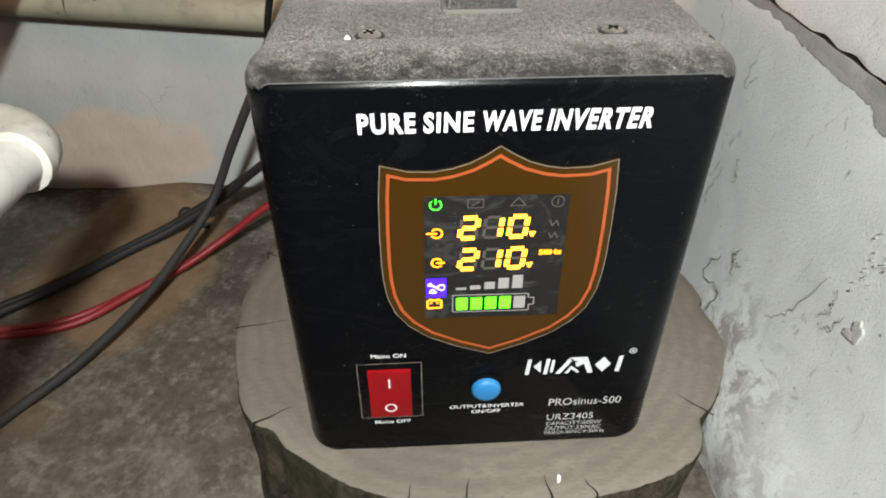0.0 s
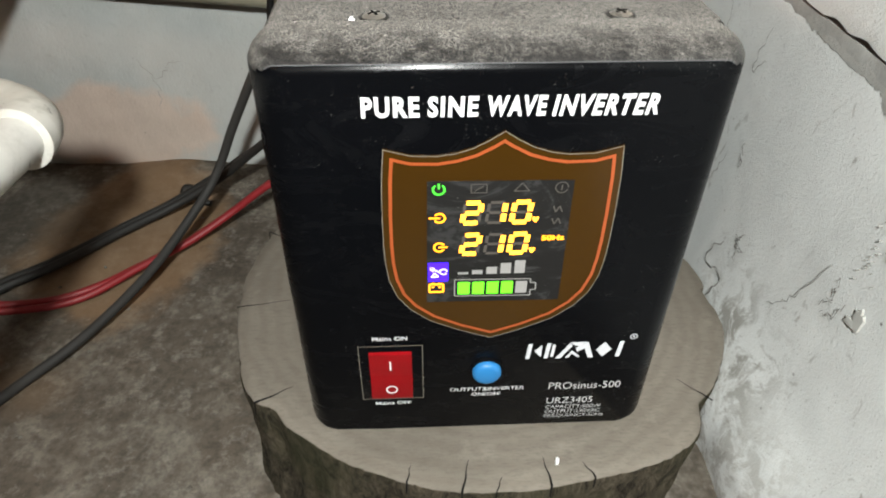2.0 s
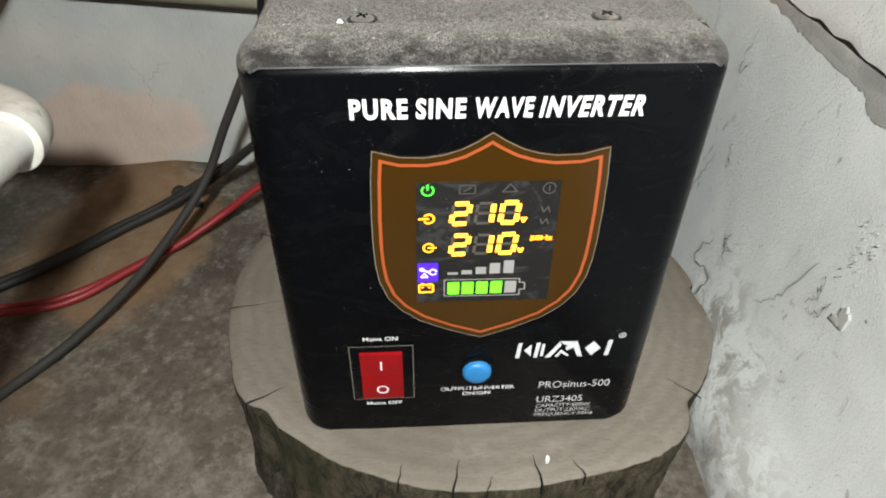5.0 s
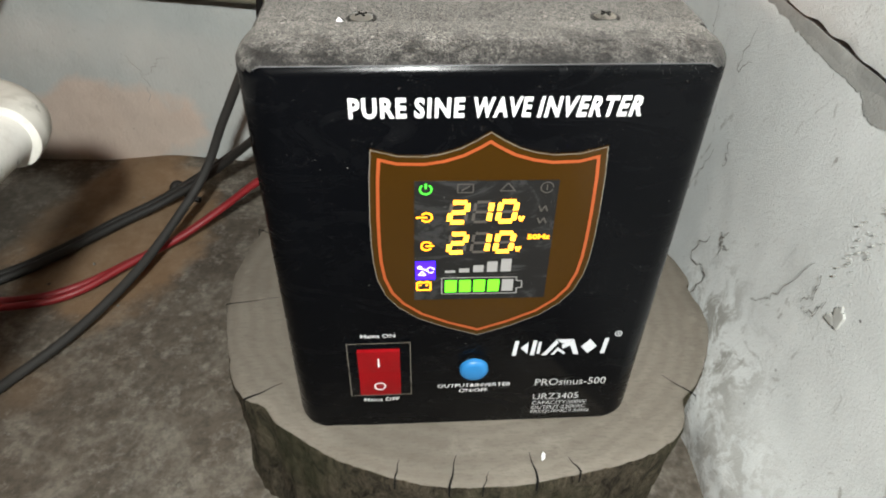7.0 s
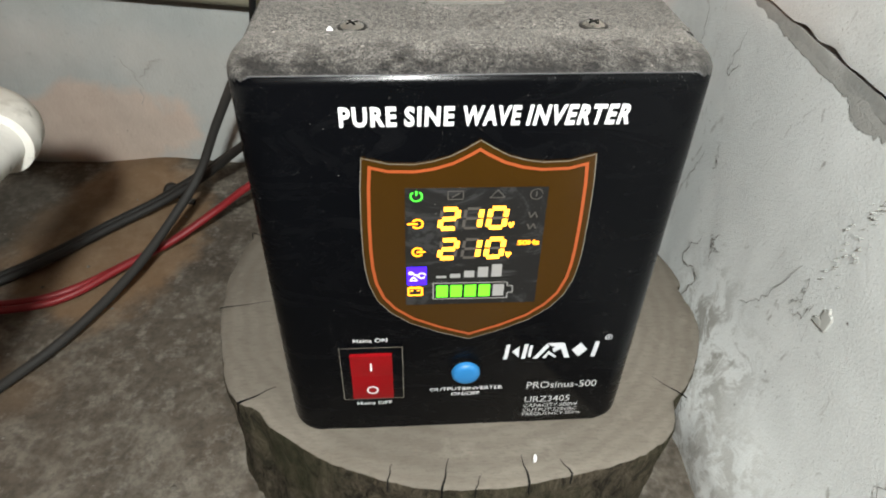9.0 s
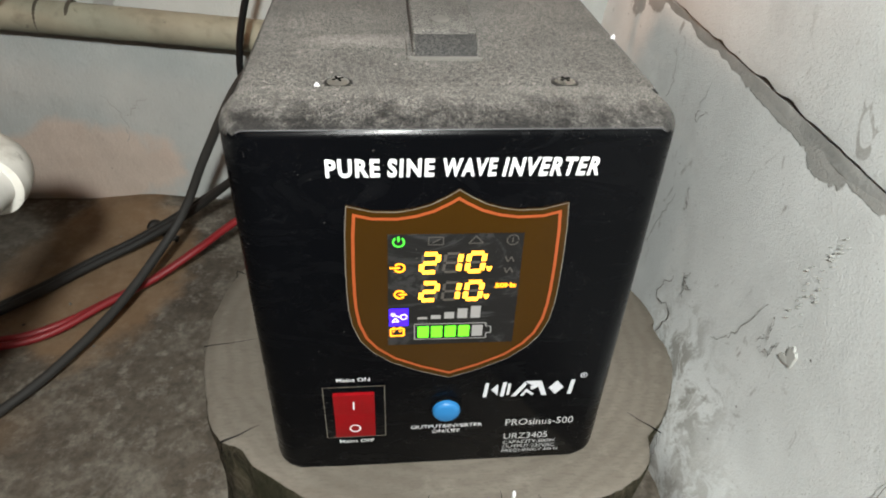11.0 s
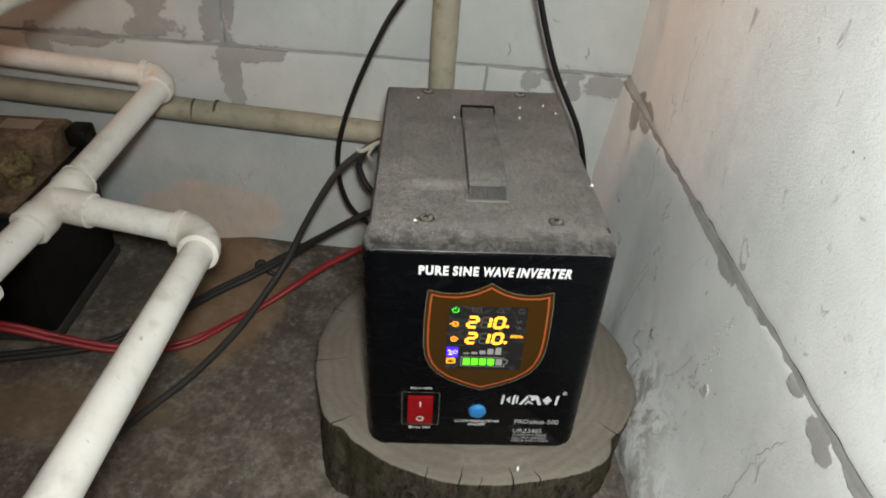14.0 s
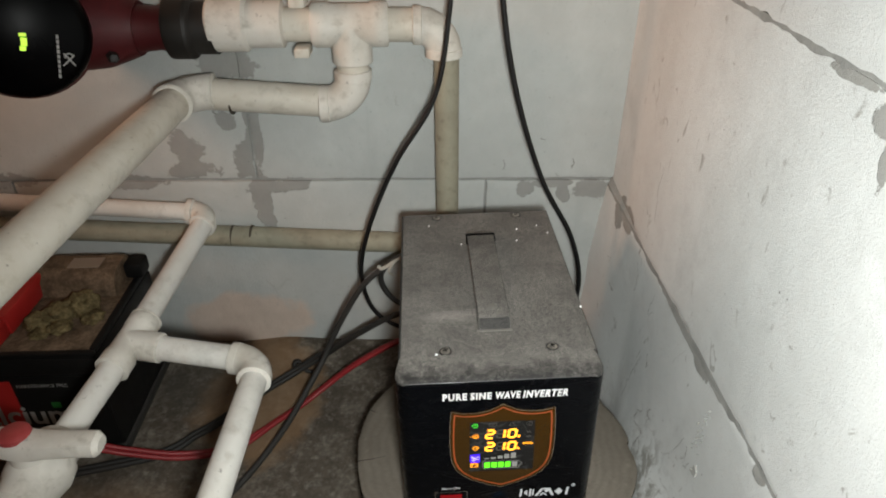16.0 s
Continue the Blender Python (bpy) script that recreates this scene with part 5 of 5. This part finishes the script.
bm = loft([[(x, y, z) for y, z in ((0.296, 0.1490), (0.300, 0.168), (0.312, 0.1775), (0.345, 0.1785), (0.354, 0.170), (0.356, 0.1490))] for x in (-0.655, -0.650, -0.448, -0.440)])
bmesh.ops.translate(bm, verts=bm.verts, vec=-B)
part("cell_cover", bm, M_LID, battery, "brown dust-caked raised cover", 40)
cell("cover_sticker", -0.500, -0.462, 0.316, 0.338, 0.1782, 0.1789, 0.0, plain("worn_sticker", (0.42, 0.33, 0.25), 0.8, vary=0.4, grain=80), "worn pale sticker")
cell("handle_lug", -0.442, -0.418, 0.330, 0.358, 0.150, 0.172, 0.005, M_BATT)
cell("terminal_cover", -0.556, -0.528, 0.225, 0.322, 0.149, 0.176, 0.003, M_BATTRED, "red plastic terminal cover")
cell("terminal_cover", -0.600, -0.530, 0.200, 0.226, 0.149, 0.172, 0.003, M_BATTRED, "red plastic terminal cover")


def clod(cx, cy, cz, r, seed, squash=0.7):
    bm = bmesh.new()
    bmesh.ops.create_icosphere(bm, subdivisions=4, radius=1.0)
    for v in bm.verts:
        k = 1 + 0.35 * noise.noise(v.co * 1.7 + Vector((seed, 0, 0))) + 0.18 * noise.noise(v.co * 4.5 + Vector((0, seed, 0)))
        v.co = Vector((cx, cy, cz)) - B + Vector((v.co.x * k * r, v.co.y * k * r, v.co.z * k * r * squash))
    return bm


for cx, cy, cz, r, sq in ((-0.462, 0.264, 0.161, 0.017, 0.9), (-0.486, 0.252, 0.158, 0.017, 0.8), (-0.506, 0.240, 0.155, 0.014, 0.7), (-0.448, 0.248, 0.154, 0.012, 0.6), (-0.478, 0.232, 0.153, 0.013, 0.5), (-0.498, 0.222, 0.152, 0.010, 0.5)):
    part("corroded_clamp", clod(cx, cy, cz, r, cx * 50, sq), M_CRUST, battery, "corroded greenish cable clamp", 60)
part("clamp_bar", merge(*[tube(smooth_line([Vector(p) - B for p in ((-0.50, 0.243, 0.163), (-0.478, 0.252, 0.168), (-0.455, 0.268, 0.166))]), 0.0042, 10)]), M_CRUST, battery, smooth=40)
part("lid_crater", clod(-0.462, 0.222, 0.148, 0.012, 9.0, 0.25), M_LID, battery, "caked dirt", 60)
cell("side_label", -0.640, -0.430, 0.1890, 0.1900, 0.022, 0.116, 0.0, M_BATT)
cell("red_label", -0.640, -0.527, 0.1875, 0.1888, 0.022, 0.112, 0.0, M_BATTRED, "red printed label")
letters("type_writing", "calcium", -0.590 - B.x, -0.470 - B.x, 0.046 - B.z, 0.076 - B.z, 0.1868 - B.y, M_GREYPRINT, battery, 0.02, label="pale worn writing")
letters("care_writing", "MAINTENANCE FREE", -0.520 - B.x, -0.464 - B.x, 0.1035 - B.z, 0.1085 - B.z, 0.1868 - B.y, M_GREYPRINT, battery)
cell("green_leaf", -0.490, -0.480, 0.1866, 0.1874, 0.072, 0.080, 0.0, plain("green_print", (0.02, 0.16, 0.03), 0.5))


# ---- cables
def cable(name, label, points, radius, material, group=""):
    line = smooth_line(points, 12)
    ob = part(name, tube(line, radius, 12), material, None, "", 60)
    return tagged(ob, label, "cable", group)


black = [(-0.070, 0.292, 0.118), (-0.105, 0.290, 0.112), (-0.160, 0.306, 0.066), (-0.205, 0.315, 0.030), (-0.250, 0.305, 0.005), (-0.284, 0.281, -0.002), (-0.320, 0.240, -0.003), (-0.350, 0.212, -0.003), (-0.40, 0.178, -0.003), (-0.60, 0.135, -0.004)]
cable("battery_cable", "dusty black battery cable lying across the floor", black, 0.0037, M_CABLE, "battery cables")
cable("battery_cable", "dusty black battery cable lying across the floor", [(x + 0.003, y - 0.006, z + (0.005 if i < 3 else 0.0005)) for i, (x, y, z) in enumerate(black)], 0.0037, M_CABLE, "battery cables")
red = [(-0.070, 0.290, 0.084), (-0.108, 0.288, 0.068), (-0.155, 0.283, 0.040), (-0.188, 0.277, 0.016), (-0.222, 0.255, 0.001), (-0.255, 0.227, -0.003), (-0.286, 0.198, -0.003), (-0.318, 0.184, -0.003), (-0.362, 0.172, 0.006), (-0.412, 0.167, 0.022), (-0.470, 0.160, 0.044), (-0.62, 0.150, 0.06)]
cable("battery_cable", "red battery cable running to the battery", red, 0.0030, M_REDCAB, "battery cables")
cable("battery_cable", "red battery cable running to the battery", [(x + 0.001, y - 0.0065, z + (0.003 if i < 6 else -0.0005)) for i, (x, y, z) in enumerate(red)], 0.0030, M_REDCAB, "battery cables")
grey = [(-0.078, 0.285, 0.212), (-0.106, 0.273, 0.200), (-0.138, 0.278, 0.166), (-0.172, 0.282, 0.103), (-0.193, 0.275, 0.058), (-0.211, 0.250, 0.034), (-0.238, 0.198, 0.012), (-0.270, 0.143, 0.000), (-0.302, 0.096, -0.003), (-0.325, 0.056, -0.004), (-0.39, -0.06, -0.004), (-0.5, -0.3, -0.004)]
cable("mains_cable", "dusty grey mains cable dropping to the floor", grey, 0.0037, M_GREYCAB)
cable("hanging_cable", "black rubber cable hanging down to the inverter", [(0.03, 0.31, 1.3), (0.0, 0.31, 0.9), (-0.022, 0.31, 0.62), (-0.031, 0.31, 0.489), (-0.047, 0.31, 0.392), (-0.092, 0.31, 0.314), (-0.126, 0.31, 0.233), (-0.140, 0.31, 0.168), (-0.130, 0.31, 0.112), (-0.098, 0.305, 0.084), (-0.055, 0.29, 0.085), (-0.04, 0.27, 0.09)], 0.0028, M_CORD, "hanging cables")
cable("hanging_cable", "black rubber cable hanging down to the inverter", [(-0.03, 0.30, 1.3), (-0.01, 0.30, 0.9), (0.008, 0.30, 0.62), (0.020, 0.30, 0.491), (0.040, 0.30, 0.394), (0.075, 0.30, 0.294), (0.116, 0.30, 0.218), (0.133, 0.30, 0.151), (0.120, 0.295, 0.105), (0.07, 0.285, 0.10), (0.05, 0.27, 0.10)], 0.0030, M_CORD, "hanging cables")
cable("earth_lead", "short dark lead curling beside the inverter", [(-0.105, 0.278, 0.200), (-0.114, 0.282, 0.180), (-0.110, 0.284, 0.158), (-0.095, 0.282, 0.140), (-0.070, 0.275, 0.132)], 0.0034, M_CABLE)
tie = tagged(part("wire_tie", merge(tube(smooth_line([(-0.082, 0.272, 0.214), (-0.096, 0.268, 0.209), (-0.110, 0.266, 0.201), (-0.116, 0.268, 0.203)]), 0.0023, 10), tube(smooth_line([(-0.098, 0.262, 0.210), (-0.103, 0.262, 0.199), (-0.099, 0.268, 0.190)]), 0.0018, 8)), M_TIE, None, "", 60), "pale twisted wire tie round a grey cable", "wire tie")
hook = tagged(part("iron_ring", merge(tube([(-0.241 + 0.0042 * math.cos(u), 0.326 + 0.003 * math.sin(u), 0.002 + 0.0042 * math.sin(u)) for u in (0.39 * k for k in range(17))], 0.0036, 10), tube(smooth_line([(-0.236, 0.324, 0.002), (-0.229, 0.321, -0.004), (-0.220, 0.320, -0.006)]), 0.003, 10)), M_NUT, None, "", 60), "rusty dark iron ring lying on the floor", "ring")
